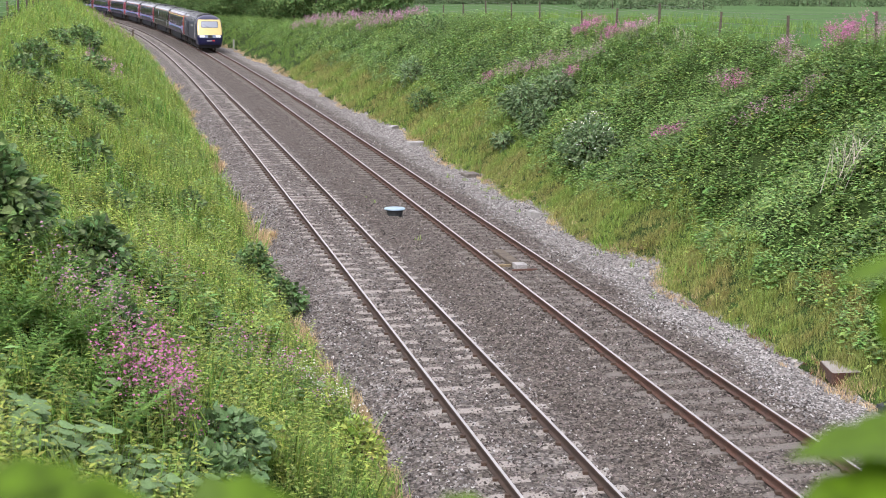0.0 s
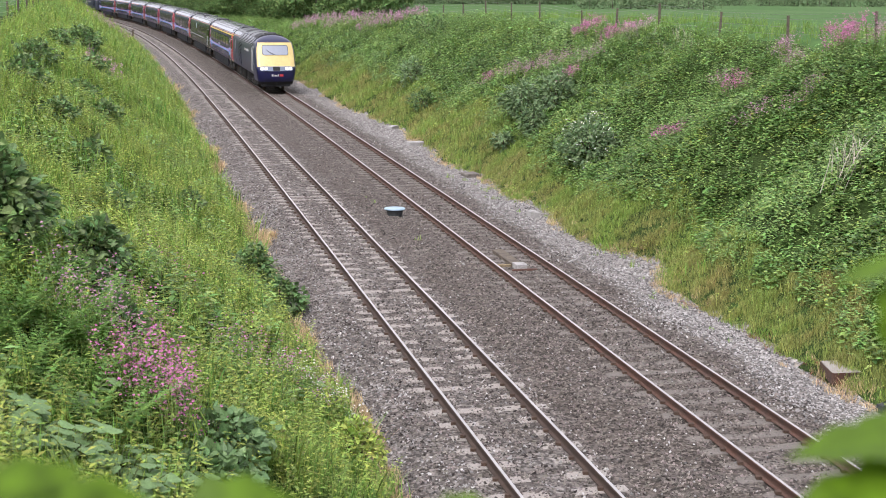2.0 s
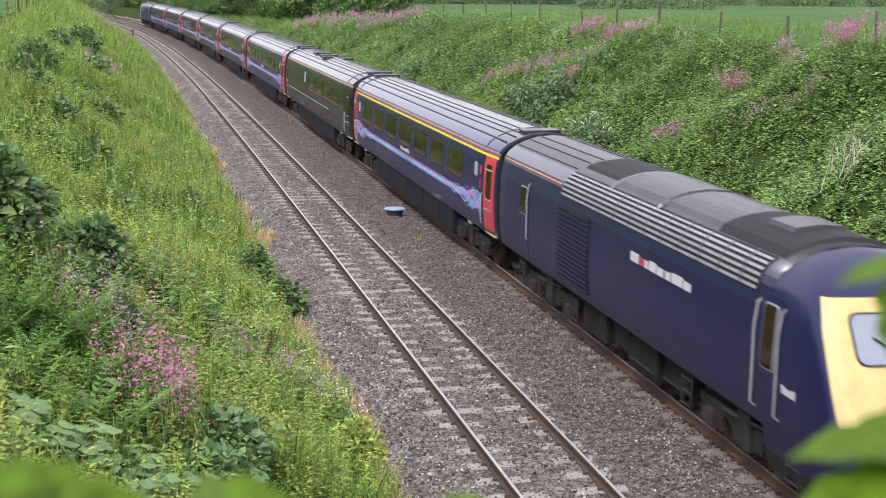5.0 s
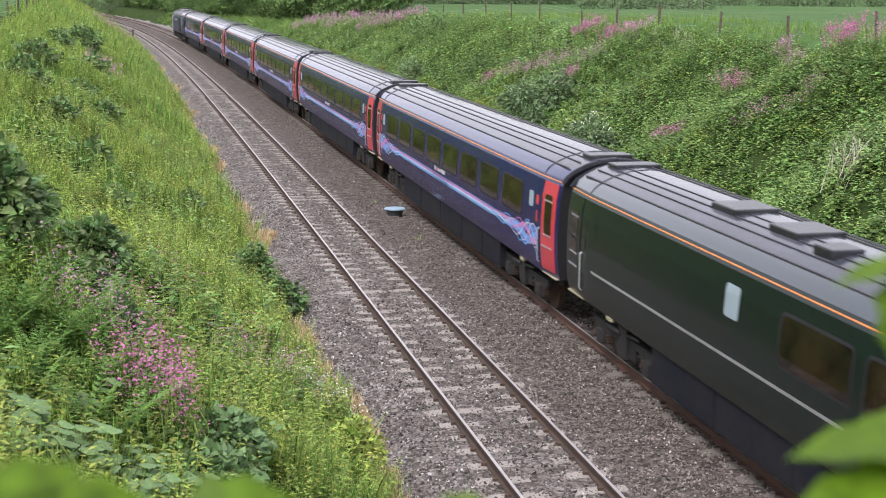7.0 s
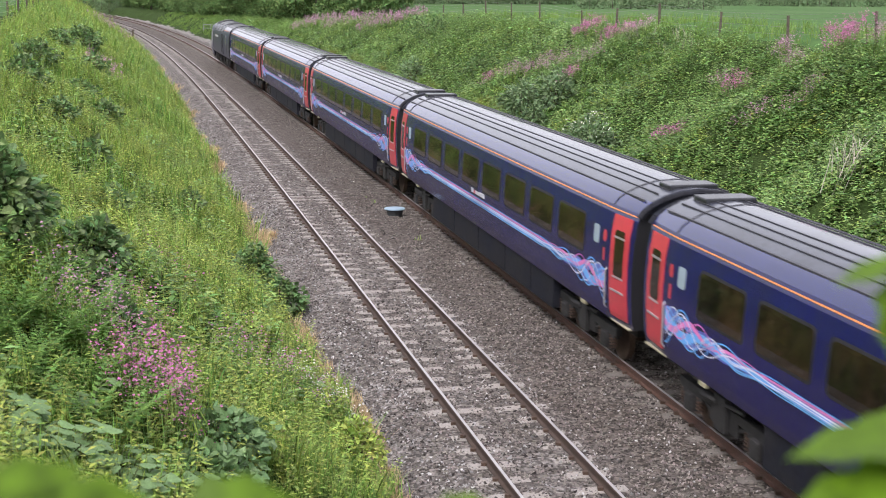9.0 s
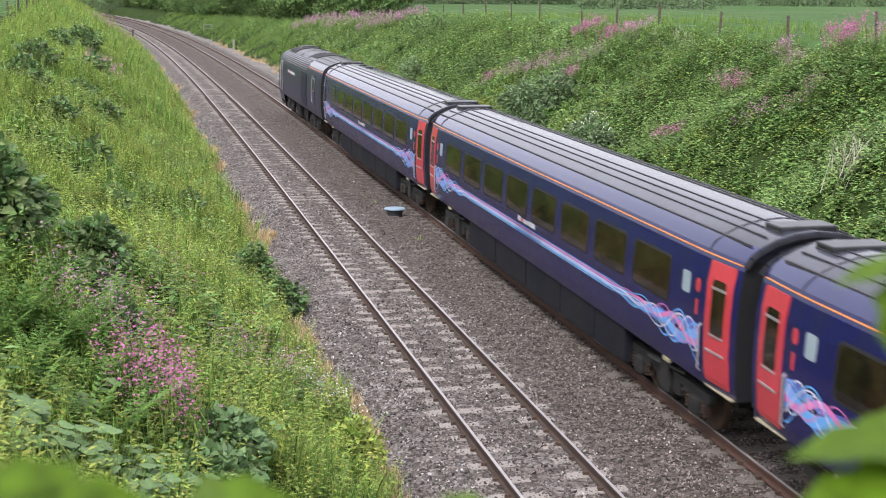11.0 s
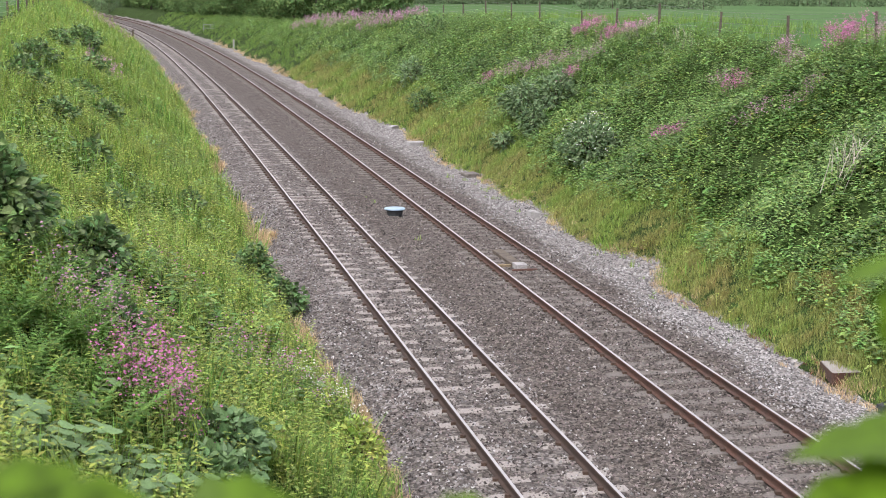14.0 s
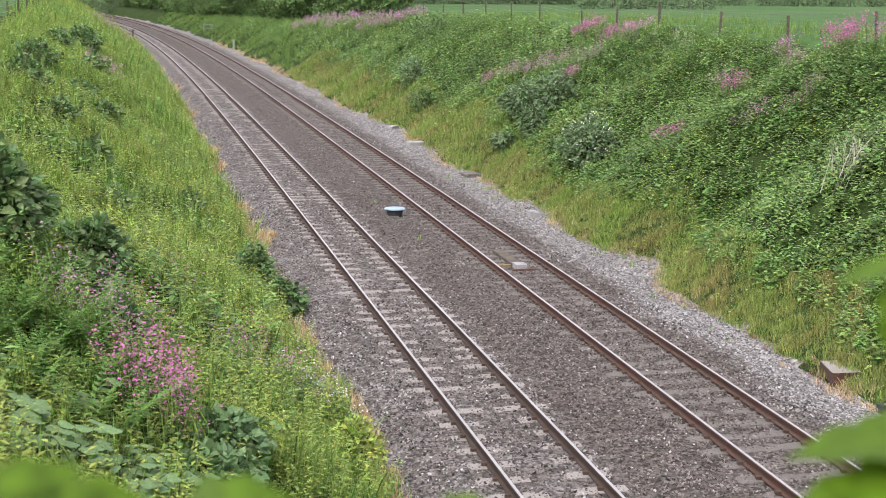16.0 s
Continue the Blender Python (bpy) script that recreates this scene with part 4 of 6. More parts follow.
    # roof gear: curved covers that follow the roof
    # The fan opening is a raised black panel standing for its dark recess.
    for y0, y1, xw, off, nm, mk in ((3.4, 5.9, 1.0, 0.07, "exhaust_cowl", "rubber"), (0.9, 3.4, 0.95, 0.035, "roof_hatch", "roof_dark"), (-1.6, 0.9, 0.95, 0.05, "roof_hatch", "roof_dark"), (-3.9, -1.65, 0.85, 0.03, "fan_opening", "rubber"),
                                    (4.2, 5.2, 0.5, 0.13, "exhaust_port", "roof_dark"), (-1.75, -1.55, 1.13, 0.045, "roof_band", "roof_navy"), (0.8, 0.95, 1.13, 0.06, "roof_band", "roof_dark")):
        rb = bmesh.new()
        rows = []
        for y in (y0, y0 + 0.06, y1 - 0.06, y1):
            lift = off if y0 < y < y1 else -0.02
            rows.append([(x, y, float(np.interp(abs(x), [q[0] for q in ROOF][::-1], [q[1] for q in ROOF][::-1])) + (lift if abs(x) < xw - 1e-6 else -0.02)) for x in np.linspace(-xw, xw, 13)])
        ring_loft(rb, rows, close=False)
        bmesh.ops.recalc_face_normals(rb, faces=rb.faces)
        part(nm, rb, M[mk], roof, "dark roof equipment" if mk != "roof" else "grey roof hatch")
    ribs = bmesh.new()
    for x in (0.9, 0.6, 0.3):
        rib_at(ribs, x, -8.7, -4.1, 0.014, 0.016)
    part("roof_ribs", ribs, M["rib"], roof)
    gang = bmesh.new()
    for x0, x1, z0, z1 in ((-0.62, -0.42, 1.0, 3.3), (0.42, 0.62, 1.0, 3.3), (-0.62, 0.62, 3.2, 3.5)):
        box(gang, x0, x1, -9.15, -8.8, z0, z1, 0.02)
    part("gangway", gang, M["rubber"], v, "black rubber gangway")
    un = bmesh.new()
    box(un, -1.0, 1.0, -8.6, 8.2, 0.85, 1.10, 0.02)
    part("underframe", un, M["under"], v)
    for e in (-1, 1):
        bogie_parts(v, e * 5.15, 1.3)
    return v


STD = [(-8.55 + 2.2 * k, -8.55 + 2.2 * k + 1.7) for k in range(8)]
FIRST = [(-8.4 + 2.42 * k, -8.4 + 2.42 * k + 1.7) for k in range(7)]
BUFFET = [(-1.0 + 2.4 * k, -1.0 + 2.4 * k + 2.0) for k in range(4)]

lead = build_power_car("navy blue high-speed power car with yellow nose and lit headlights", True)
rear = build_power_car("navy blue power car at the tail of the train", False)
first_coach = build_coach("indigo passenger coach with yellow line, red doors and wave ribbons", M["blue"], M["roof_edge"], FIRST, line="yellow")
buffet = build_coach("dark green buffet coach with grey stripe and few windows", M["green"], M["roof_green"], BUFFET, ribbons=False, doors="green", grey_stripe=True,
                     hatches=((-5.0, 0.1, 0.42, 0.5), (-2.75, 0.1, 0.42, 0.5), (-1.2, 0.4, 0.26, 0.3), (0.45, -0.35, 0.26, 0.35)), extra_small=((-2.95, -2.45, 2.45, 2.98),))
coach = build_coach("indigo passenger coach with red doors and wave ribbons", M["blue"], M["roof_edge"], STD)
van = build_coach("indigo passenger coach with a plain van end and wave ribbons", M["blue"], M["roof_edge"], [(-7.7, -7.1)] + STD[1:], van_end=True, hatches=((-8.6, -0.15, 0.16, 0.1), (-6.9, -0.15, 0.16, 0.1)))
coaches = [first_coach, buffet, coach] + [copy_thing(coach, pose(0, 0, 0)) for _ in range(4)] + [van]


def joint(t):
    """Where the joint behind the leading power car is at t seconds, along the track."""
    return -35.8 - 25.3 * (t - 7) + 0.15 * min(0.0, t - 7) ** 2


def vehicle_pose(s, reach, back=False):
    xa, ya = along(s - reach, 0.0)
    xb, yb = along(s + reach, 0.0)
    rz = math.degrees(math.atan2(ya - yb, xa - xb)) - 90
    return pose(float(xa + xb) / 2, float(ya + yb) / 2, 0, 0, 0, rz + (180 if back else 0))


# ---- loose ballast stones ----
def patch(s0, s1, l0, l1, per_m2):
    """Random places over a stretch of the plan."""
    n = int((s1 - s0) * (l1 - l0) * per_m2)
    return RNG.uniform(s0, s1, n), RNG.uniform(l0, l1, n)


def grounded(s, lat, sink=0.0):
    x, y = along(s, lat)
    return np.stack([x, y, height(s, lat) - sink], -1)


def stone_templates(k):
    out = []
    for _ in range(k):
        v = np.array([(1, 0, 0), (-1, 0, 0), (0, 1, 0), (0, -1, 0), (0, 0, 0.8), (0, 0, -0.7)], float)
        v = v * RNG.uniform(0.6, 1.15, (6, 3)) + RNG.uniform(-0.28, 0.28, (6, 3))
        f = np.array([(0, 2, 4), (2, 1, 4), (1, 3, 4), (3, 0, 4), (2, 0, 5), (1, 2, 5), (3, 1, 5), (0, 3, 5)])
        out.append((v, f, np.zeros(8, int)))
    return out


def build_stones():
    temps = stone_templates(10)
    rails = np.array([-SPACING - GAUGE, -SPACING + GAUGE, -GAUGE, GAUGE])
    for name, lo, hi, m, label in (("brown_ballast_stones", -6.9, 2.2, "stone", "loose brown ballast stones between and beside the rails"),
                                   ("grey_ballast_stones", -6.9, 4.6, "stone_grey", "loose pale grey ballast stones at the foot of the bank")):
        ss, ll = [], []
        for s0, s1, d in ((-24, -3, 14), (-3, 14, 210), (14, 32, 120), (32, 60, 52), (60, 100, 16)):
            a, b = patch(s0, s1, lo, hi, d)
            ss.append(a), ll.append(b)
        s, lat = np.concatenate(ss), np.concatenate(ll)
        keep = (np.abs(lat[:, None] - rails[None]).min(1) > 0.095) & (lat > toe_left(s) + 0.1) & (lat < toe_right(s) + 0.02)
        if m == "stone_grey":
            right = lat > 1.7 + 0.4 * np.sin(s * 0.9) + RNG.normal(0, 0.25, len(s))
            left = (lat < -2.9) & (RNG.uniform(0, 1, len(s)) < np.where(lat < -5.4, 0.3, 0.1))
            keep &= right | left | (RNG.uniform(0, 1, len(s)) < 0.045)
        else:
            keep &= RNG.uniform(0, 1, len(s)) < np.clip(1 - (lat - 1.3) / 0.9, 0, 1) * np.where(lat < -2.9, 0.8, 1)
        s, lat = s[keep], lat[keep]
        size = RNG.uniform(0.016, 0.037, len(s)) * np.where(RNG.uniform(0, 1, len(s)) < 0.05, 1.6, 1)
        me = scatter_mesh(name, temps, grounded(s, lat, -0.008), size, [M[m]], 0.5)
        stuff(name, me, label, "ballast")


build_stones()


# ---- plants ----
def blade(rng, base, height_, lean, width, az):
    """One grass blade in three triangles."""
    d = np.array([math.cos(az), math.sin(az), 0])
    w = np.array([-d[1], d[0], 0]) * width / 2
    mid = base + d * lean * 0.35 + np.array([0, 0, height_ * 0.6])
    tip = base + d * lean + np.array([0, 0, height_])
    return np.array([base - w, base + w, mid + w * 0.8, mid - w * 0.8, tip]), np.array([(0, 1, 2), (0, 2, 3), (3, 2, 4)])


def leaf(at, out, normal_up, length, width):
    """One folded leaf in two triangles, from its stalk outward."""
    out = out / np.linalg.norm(out)
    side = np.cross(normal_up, out)
    side = side / (np.linalg.norm(side) + 1e-9)
    n = np.cross(out, side)
    mid = at + out * length * 0.45
    v = np.array([at, mid + side * width / 2 + n * width * 0.16, at + out * length, mid - side * width / 2 + n * width * 0.16])
    return v, np.array([(0, 2, 1), (0, 3, 2)])


def gather(pieces):
    """(verts, tris, material) pieces into one template."""
    vs, fs, ms, b = [], [], [], 0
    for v, f, m in pieces:
        vs.append(v)
        fs.append(f + b)
        ms.append(np.full(len(f), m))
        b += len(v)
    return np.concatenate(vs), np.concatenate(fs), np.concatenate(ms)


UP = np.array([0.0, 0.0, 1.0])


def t_tuft(n, h, spread, width, m=0):
    ps = []
    for _ in range(n):
        az = RNG.uniform(0, 6.28)
        base = np.array([RNG.normal(0, spread), RNG.normal(0, spread), -0.03])
        hh = h * RNG.uniform(0.55, 1.15)
        v, f = blade(RNG, base, hh, hh * RNG.uniform(0.15, 0.7), width * RNG.uniform(0.7, 1.3), az)
        ps.append((v, f, m))
    return gather(ps)


def t_herb(h, tiers, length, width, droop, m=0, top=None):
    """An upright herb: leaves in crossed pairs up a thin stem."""
    ps = []
    sway = RNG.normal(0, 0.12, 2)
    for k in range(tiers):
        u = (k + 0.6) / tiers
        at = np.array([sway[0] * u * h, sway[1] * u * h, h * u])
        a0 = k * 1.57 + RNG.uniform(-0.3, 0.3)
        for a in (a0, a0 + 3.14):
            L = length * (1.15 - 0.6 * u) * RNG.uniform(0.8, 1.2)
            o = np.array([math.cos(a), math.sin(a), RNG.uniform(-droop, droop * 0.4)])
            v, f = leaf(at, o, UP, L, L * width)
            ps.append((v, f, m))
    v, f = blade(RNG, np.zeros(3), h, 0.05 * h, 0.008, 0.0)
    ps.append((v, f, m))
    if top is not None:
        at = np.array([sway[0] * h, sway[1] * h, h])
        for _ in range(5):
            a = RNG.uniform(0, 6.28)
            v, f = leaf(at + RNG.normal(0, 0.03, 3), np.array([math.cos(a), math.sin(a), 0.3]), UP, 0.035, 0.9 * 0.035)
            ps.append((v, f, top))
    return gather(ps)


def t_mound(n, radius, h, length, m=0):
    """A low mound of spreading leaves."""
    ps = []
    for _ in range(n):
        a, r = RNG.uniform(0, 6.28), radius * math.sqrt(RNG.uniform(0, 1))
        at = np.array([math.cos(a) * r, math.sin(a) * r, h * (1 - 0.6 * (r / radius) ** 2) * RNG.uniform(0.45, 1.05)])
        b = RNG.uniform(0, 6.28)
        v, f = leaf(at, np.array([math.cos(b), math.sin(b), RNG.uniform(-0.5, 0.15)]), UP + RNG.normal(0, 0.25, 3), length * RNG.uniform(0.7, 1.3), length * 0.7)
        ps.append((v, f, m))
    return gather(ps)


def bank_scatter(name, temps, spans, mats, size, label, category, lean=0.12, keep=None):
    ss, ll, zz = [], [], []
    for s0, s1, l0, l1, d, k in spans:
        a, b = patch(s0, s1, l0, l1, d)
        ss.append(a), ll.append(b), zz.append(RNG.uniform(*size, len(a)) * k)
    s, lat, z = np.concatenate(ss), np.concatenate(ll), np.concatenate(zz)
    # plants stand in clumps, with low gaps between them
    seed = len(name)
    clump = lumps(s, lat, 0.17, seed) + 0.7 * lumps(s, lat, 0.45, seed + 3)
    z = z * (1 + 0.36 * np.clip(clump, -1, 1))
    thin = RNG.uniform(0, 1, len(s)) < np.clip(1.1 + 0.6 * clump, 0.5, 1)
    s, lat, z = s[thin], lat[thin], z[thin]
    if keep is not None:
        ok = keep(s, lat)
        s, lat, z = s[ok], lat[ok], z[ok]
    stuff(name, scatter_mesh(name, temps, grounded(s, lat, 0.02), z, mats, lean), label, category)


def patchy(size, seed, level):
    return lambda s, lat: lumps(s, lat, size, seed) + RNG.normal(0, 0.25, len(s)) > level


def on_left(s, lat):
    return lat < toe_left(s) - 0.05 + RNG.normal(0, 0.12, len(s))


def on_right(s, lat):
    return lat > toe_right(s) + 0.05 + RNG.normal(0, 0.2, len(s)) - 0.35 * (lumps(s, lat, 0.8, 17) > 0.45)


def plant_banks():
    tufts = [t_tuft(15, 0.62, 0.10, 0.016) for _ in range(6)]
    coarse = [t_tuft(9, 0.6, 0.14, 0.03) for _ in range(5)]
    short = [t_tuft(16, 0.36, 0.13, 0.02) for _ in range(5)]
    herbs = [t_herb(0.66, 11, 0.115, 0.5, 0.35) for _ in range(6)]
    nettles = [t_herb(0.55, 7, 0.20, 0.55, 0.45) for _ in range(6)]
    mounds = [t_mound(22, 0.42, 0.5, 0.12) for _ in range(6)]
    big_mounds = [t_mound(16, 0.6, 0.6, 0.2) for _ in range(5)]
    # the bank beside the near track: bright grass and yellow-green herbs, broad leaves among them
    bank_scatter("tall_grass", tufts, [(-7, 30, -15.5, -6.6, 6, 1.0), (30, 70, -16, -6.6, 5, 1.1)], [M["grass"]], (0.6, 1.15), "tall bright green grass on the cutting slope", "grass", keep=on_left)
    bank_scatter("distant_tall_grass", coarse, [(70, 200, -17, -6.6, 2.2, 1.3)], [M["grass"]], (0.6, 1.1), "tall green grass on the slope farther off", "grass", keep=on_left)
    bank_scatter("wild_herbs", herbs, [(-7, 32, -15.5, -6.9, 27, 1.0), (32, 80, -16, -6.9, 14, 1.15), (80, 190, -17, -6.9, 2.0, 1.6)], [M["leaf_yellow"]], (0.6, 1.15), "yellow-green leafy herbs among the grass", "weeds",
                 keep=lambda s, lat: on_left(s, lat) & patchy(2.3, 3, -0.42)(s, lat))
    bank_scatter("nettle_patches", nettles, [(-7, 40, -15.5, -7.3, 9, 1.0), (40, 110, -16, -7.3, 3.5, 1.3)], [M["leaf"]], (0.6, 1.2), "green nettle patches on the grassy slope", "weeds",
                 keep=lambda s, lat: on_left(s, lat) & patchy(1.9, 8, 0.15)(s, lat))
    bank_scatter("dry_grass_edge", short, [(-3, 60, -7.1, -5.9, 60, 0.9), (60, 180, -7.2, -6.0, 20, 1.3)], [M["straw"]], (0.4, 0.85), "dry straw-coloured grass along the ballast edge", "grass", 0.4,
                 keep=lambda s, lat: (lat < toe_left(s) + 0.12 + 0.4 * np.clip(lumps(s, 0 * lat, 0.5, 9), 0, 1)) & patchy(0.9, 4, 0.0)(s, 0 * lat))
    # the bank beside the far track: nettles and brambles, grass at its foot
    bank_scatter("nettle_carpet", nettles, [(-6, 45, 4.0, 13.9, 24, 1.0), (45, 95, 4.8, 13.9, 10, 1.25), (95, 200, 5, 14, 4.5, 1.4)], [M["leaf"]], (0.5, 1.05), "dense dark green nettles covering the slope", "weeds",
                 keep=lambda s, lat: on_right(s, lat) & (lat - toe_right(s) > np.interp(s, [12, 22, 36, 37], [0.7, 1.3, 1.3, 2.2]) + 0.8 * lumps(s, lat, 2.0, 1)))
    bank_scatter("bramble_mounds", mounds, [(-6, 50, 5.4, 13.8, 4.2, 1.0), (50, 110, 5.8, 13.8, 2.4, 1.2)], [M["leaf_dark"]], (0.6, 1.2), "dark bramble mounds on the slope", "brambles",
                 keep=lambda s, lat: on_right(s, lat) & (lat - toe_right(s) > 1.6) & patchy(2.6, 6, 0.0)(s, lat))
    bank_scatter("light_weeds", mounds, [(-6, 50, 4.8, 13.8, 3.2, 1.0), (50, 120, 4.8, 13.8, 1.8, 1.2)], [M["leaf_yellow"]], (0.45, 0.9), "lighter green weeds on the slope", "weeds",
                 keep=lambda s, lat: on_right(s, lat) & patchy(2.2, 9, 0.25)(s, lat))
    bank_scatter("foot_grass", [t_tuft(15, 0.5, 0.13, 0.022) for _ in range(5)], [(-6, 40, 3.4, 6.4, 130, 0.5), (40, 100, 3.6, 7.5, 36, 0.75)], [M["grass_dull"]], (0.5, 1.0), "lush yellow-green grass at the foot of the bank", "grass",
                 keep=lambda s, lat: on_right(s, lat) & (lat - toe_right(s) < np.interp(s, [12, 22, 36, 37], [1.9, 1.9, 1.9, 3.2]) + 0.9 * lumps(s, lat, 2.0, 1)))
    bank_scatter("distant_bank_grass", coarse, [(36, 95, 4, 13.5, 4, 0.8), (95, 240, 4, 14.5, 4.5, 0.9)], [M["grass_lush"]], (0.5, 1.0), "green grass on the slope farther off", "grass", keep=on_right)
    bank_scatter("dry_grass_foot", short, [(-3, 60, 2.8, 5.2, 26, 0.7), (60, 160, 3.0, 4.9, 8, 1.2)], [M["straw"]], (0.4, 0.85), "dry reddish straw at the foot of the bank", "grass", 0.4,
                 keep=lambda s, lat: (np.abs(lat - toe_right(s)) < 0.4) & patchy(1.5, 2, 0.0)(s, lat))
    bank_scatter("foot_weeds", mounds, [(-6, 60, 3.6, 7.2, 11.0, 0.75)], [M["leaf_yellow"]], (0.4, 0.8), "small light green weeds at the foot of the bank", "weeds", keep=lambda s, lat: on_right(s, lat) & patchy(1.2, 13, 0.15)(s, lat))
    bank_scatter("grass_islands", [t_tuft(14, 0.34, 0.12, 0.018) for _ in range(4)], [(19.8, 22.2, 3.6, 4.2, 16, 1.0), (13.2, 16.8, 3.5, 4.7, 18, 1.0), (9, 12, 3.4, 4.2, 6, 0.9)], [M["grass"]], (0.5, 1.1), "grass tufts standing in the loose ballast", "grass", 0.3, keep=patchy(0.9, 19, -0.1))
    bank_scatter("reddish_weeds", short, [(-3, 22, 2.9, 4.4, 9, 0.6)], [M["red_weed"]], (0.4, 0.9), "reddish dry weeds at the foot of the bank", "weeds", 0.5, keep=lambda s, lat: (np.abs(lat - toe_right(s)) < 0.3) & patchy(1.1, 7, 0.2)(s, lat))
    bank_scatter("leafy_mounds", mounds, [(-7, 40, -15.5, -7.2, 3.5, 0.9), (40, 110, -16, -7.2, 2, 1.2)], [M["leaf"]], (0.4, 0.9), "leafy green mounds among the tall grass", "weeds", keep=lambda s, lat: on_left(s, lat) & patchy(1.4, 11, 0.1)(s, lat))
    bank_scatter("verge_grass", coarse, [(5, 70, 13, 17.5, 4, 0.8), (70, 140, 12, 17, 2, 1.0)], [M["grass_lush"]], (0.5, 1.0), "rough grass along the field fence", "grass")
    bank_scatter("ballast_weeds", short, [(0, 40, -2.6, -1.2, 0.12, 0.6), (5, 40, 2.4, 4.0, 0.5, 0.7)], [M["grass"]], (0.5, 1.0), "small green weeds growing in the ballast", "weeds")


plant_banks()
# the same cover goes on behind the viewpoint
bank_scatter("rear_bank_grass", [t_tuft(12, 0.7, 0.2, 0.03) for _ in range(4)], [(-48, -7, -16, -6.8, 4, 1.0), (-48, -6, 4.2, 13.8, 4, 1.0)], [M["grass"]], (0.6, 1.1), "tall grass on the slopes near the viewpoint", "grass")
bank_scatter("rear_bank_nettles", [t_herb(0.6, 7, 0.2, 0.55, 0.45) for _ in range(4)], [(-48, -7, -15.5, -7.2, 5, 1.0), (-48, -6, 4.6, 13.6, 5, 1.0)], [M["leaf"]], (0.6, 1.1), "nettles on the slopes near the viewpoint", "weeds")


def leaf_cloud(n, centre, radii, length, width, flat=0.5, shell=0.45):
    """Leaves through a rounded, uneven mass; denser toward its outside."""
    d = RNG.normal(0, 1, (n, 3))
    d /= np.linalg.norm(d, axis=1)[:, None]
    d[:, 2] = np.abs(d[:, 2]) * np.where(RNG.uniform(0, 1, n) < 0.8, 1, -0.5)
    lump = 1 + 0.22 * np.sin(d[:, 0] * 5 + centre[0]) * np.cos(d[:, 1] * 4 + centre[1]) + 0.12 * np.sin(d[:, 2] * 9 + d[:, 0] * 7)
    r = RNG.uniform(shell, 1, n) ** 0.6 * lump
    p = np.array(centre) + d * np.array(radii) * r[:, None]
    out = d + RNG.normal(0, 0.55, (n, 3))
    out[:, 2] -= 0.35
    out /= np.linalg.norm(out, axis=1)[:, None]
    up = UP * flat + d * (1 - flat) + RNG.normal(0, 0.25, (n, 3))
    side = np.cross(up, out)
    side /= np.linalg.norm(side, axis=1)[:, None] + 1e-9
    nn = np.cross(out, side)
    L = (length * RNG.uniform(0.6, 1.3, n))[:, None]
    W = L * width
    low, high = p + out * L * 0.28, p + out * L * 0.66
    v = np.stack([p, low + side * W * 0.5 + nn * W * 0.12, high + side * W * 0.36 + nn * W * 0.06, p + out * L - nn * W * 0.14, high - side * W * 0.36 + nn * W * 0.06, low - side * W * 0.5 + nn * W * 0.12], 1).reshape(-1, 3)
    b = np.arange(n)[:, None, None] * 6
    f = (np.array([[(0, 3, 1), (1, 3, 2), (0, 5, 3), (5, 4, 3)]]) + b).reshape(-1, 3)
    return v, f


def build_bush(name, label, category, s, lat, radii, n, length, width, m, group="", lift=0.0, blossom=None):
    x, y = (float(q) for q in along(s, lat))
    z = float(height(s, lat))
    b = thing(name, label, category, group)
    b.location = (x, y, z)
    st = bmesh.new()
    for k in range(5):
        a = k * 1.3 + 0.4
        tip = Vector((math.cos(a) * radii[0] * 0.6, math.sin(a) * radii[1] * 0.6, lift + radii[2] * 0.9))
        tube(st, [(0.03 * k, 0, -0.15), tip * 0.5 + Vector((0, 0, 0.1)), tip], [0.028, 0.018, 0.006], 5)
    part("stem", st, M["bark"], b)
    v, f = leaf_cloud(n, (0, 0, lift + radii[2] * 0.25), radii, length, width)
    ob = new("foliage", quick_mesh("foliage", v, f, [m]))
    ob.parent = b
    if blossom:
        q, w = leaf_cloud(blossom[1], (0, 0, lift + radii[2] * 0.3), [r * 1.05 for r in radii], 0.07, 1.0, 0.9, 0.9)
        bl = new("blossom", quick_mesh("blossom", q, w, [blossom[0]]))
        bl.parent = b
    return b


for s, lat, r, n, pale in ((41.0, 6.86, (0.95, 0.9, 1.15), 1300, 1), (39.7, 8.02, (0.95, 0.9, 1.2), 1200, 1), (38.3, 6.58, (0.6, 0.6, 0.95), 700, 1), (30.6, 6.47, (1.1, 1.0, 1.3), 1700, 1),
                           (64.4, 6.83, (0.9, 0.9, 1.2), 700, 1), (57.4, 5.96, (0.8, 0.8, 0.7), 600, 0), (38.8, 5.39, (0.5, 0.5, 0.5), 350, 1), (75.7, 10.48, (1.8, 1.4, 1.2), 900, 0),
                           (57.5, 9.26, (0.8, 0.8, 0.7), 400, 0)):
    build_bush("elder_bush", "leafy pale-topped elder bush on the slope" if pale else "low dark green shrub on the slope", "bush", s, lat, r, n, 0.19, 0.5, M["leaf_pale"] if pale else M["leaf_dark"], "shrubs on the slope", 0.1,
               (M["white_petal"], 150) if n == 1700 else None)

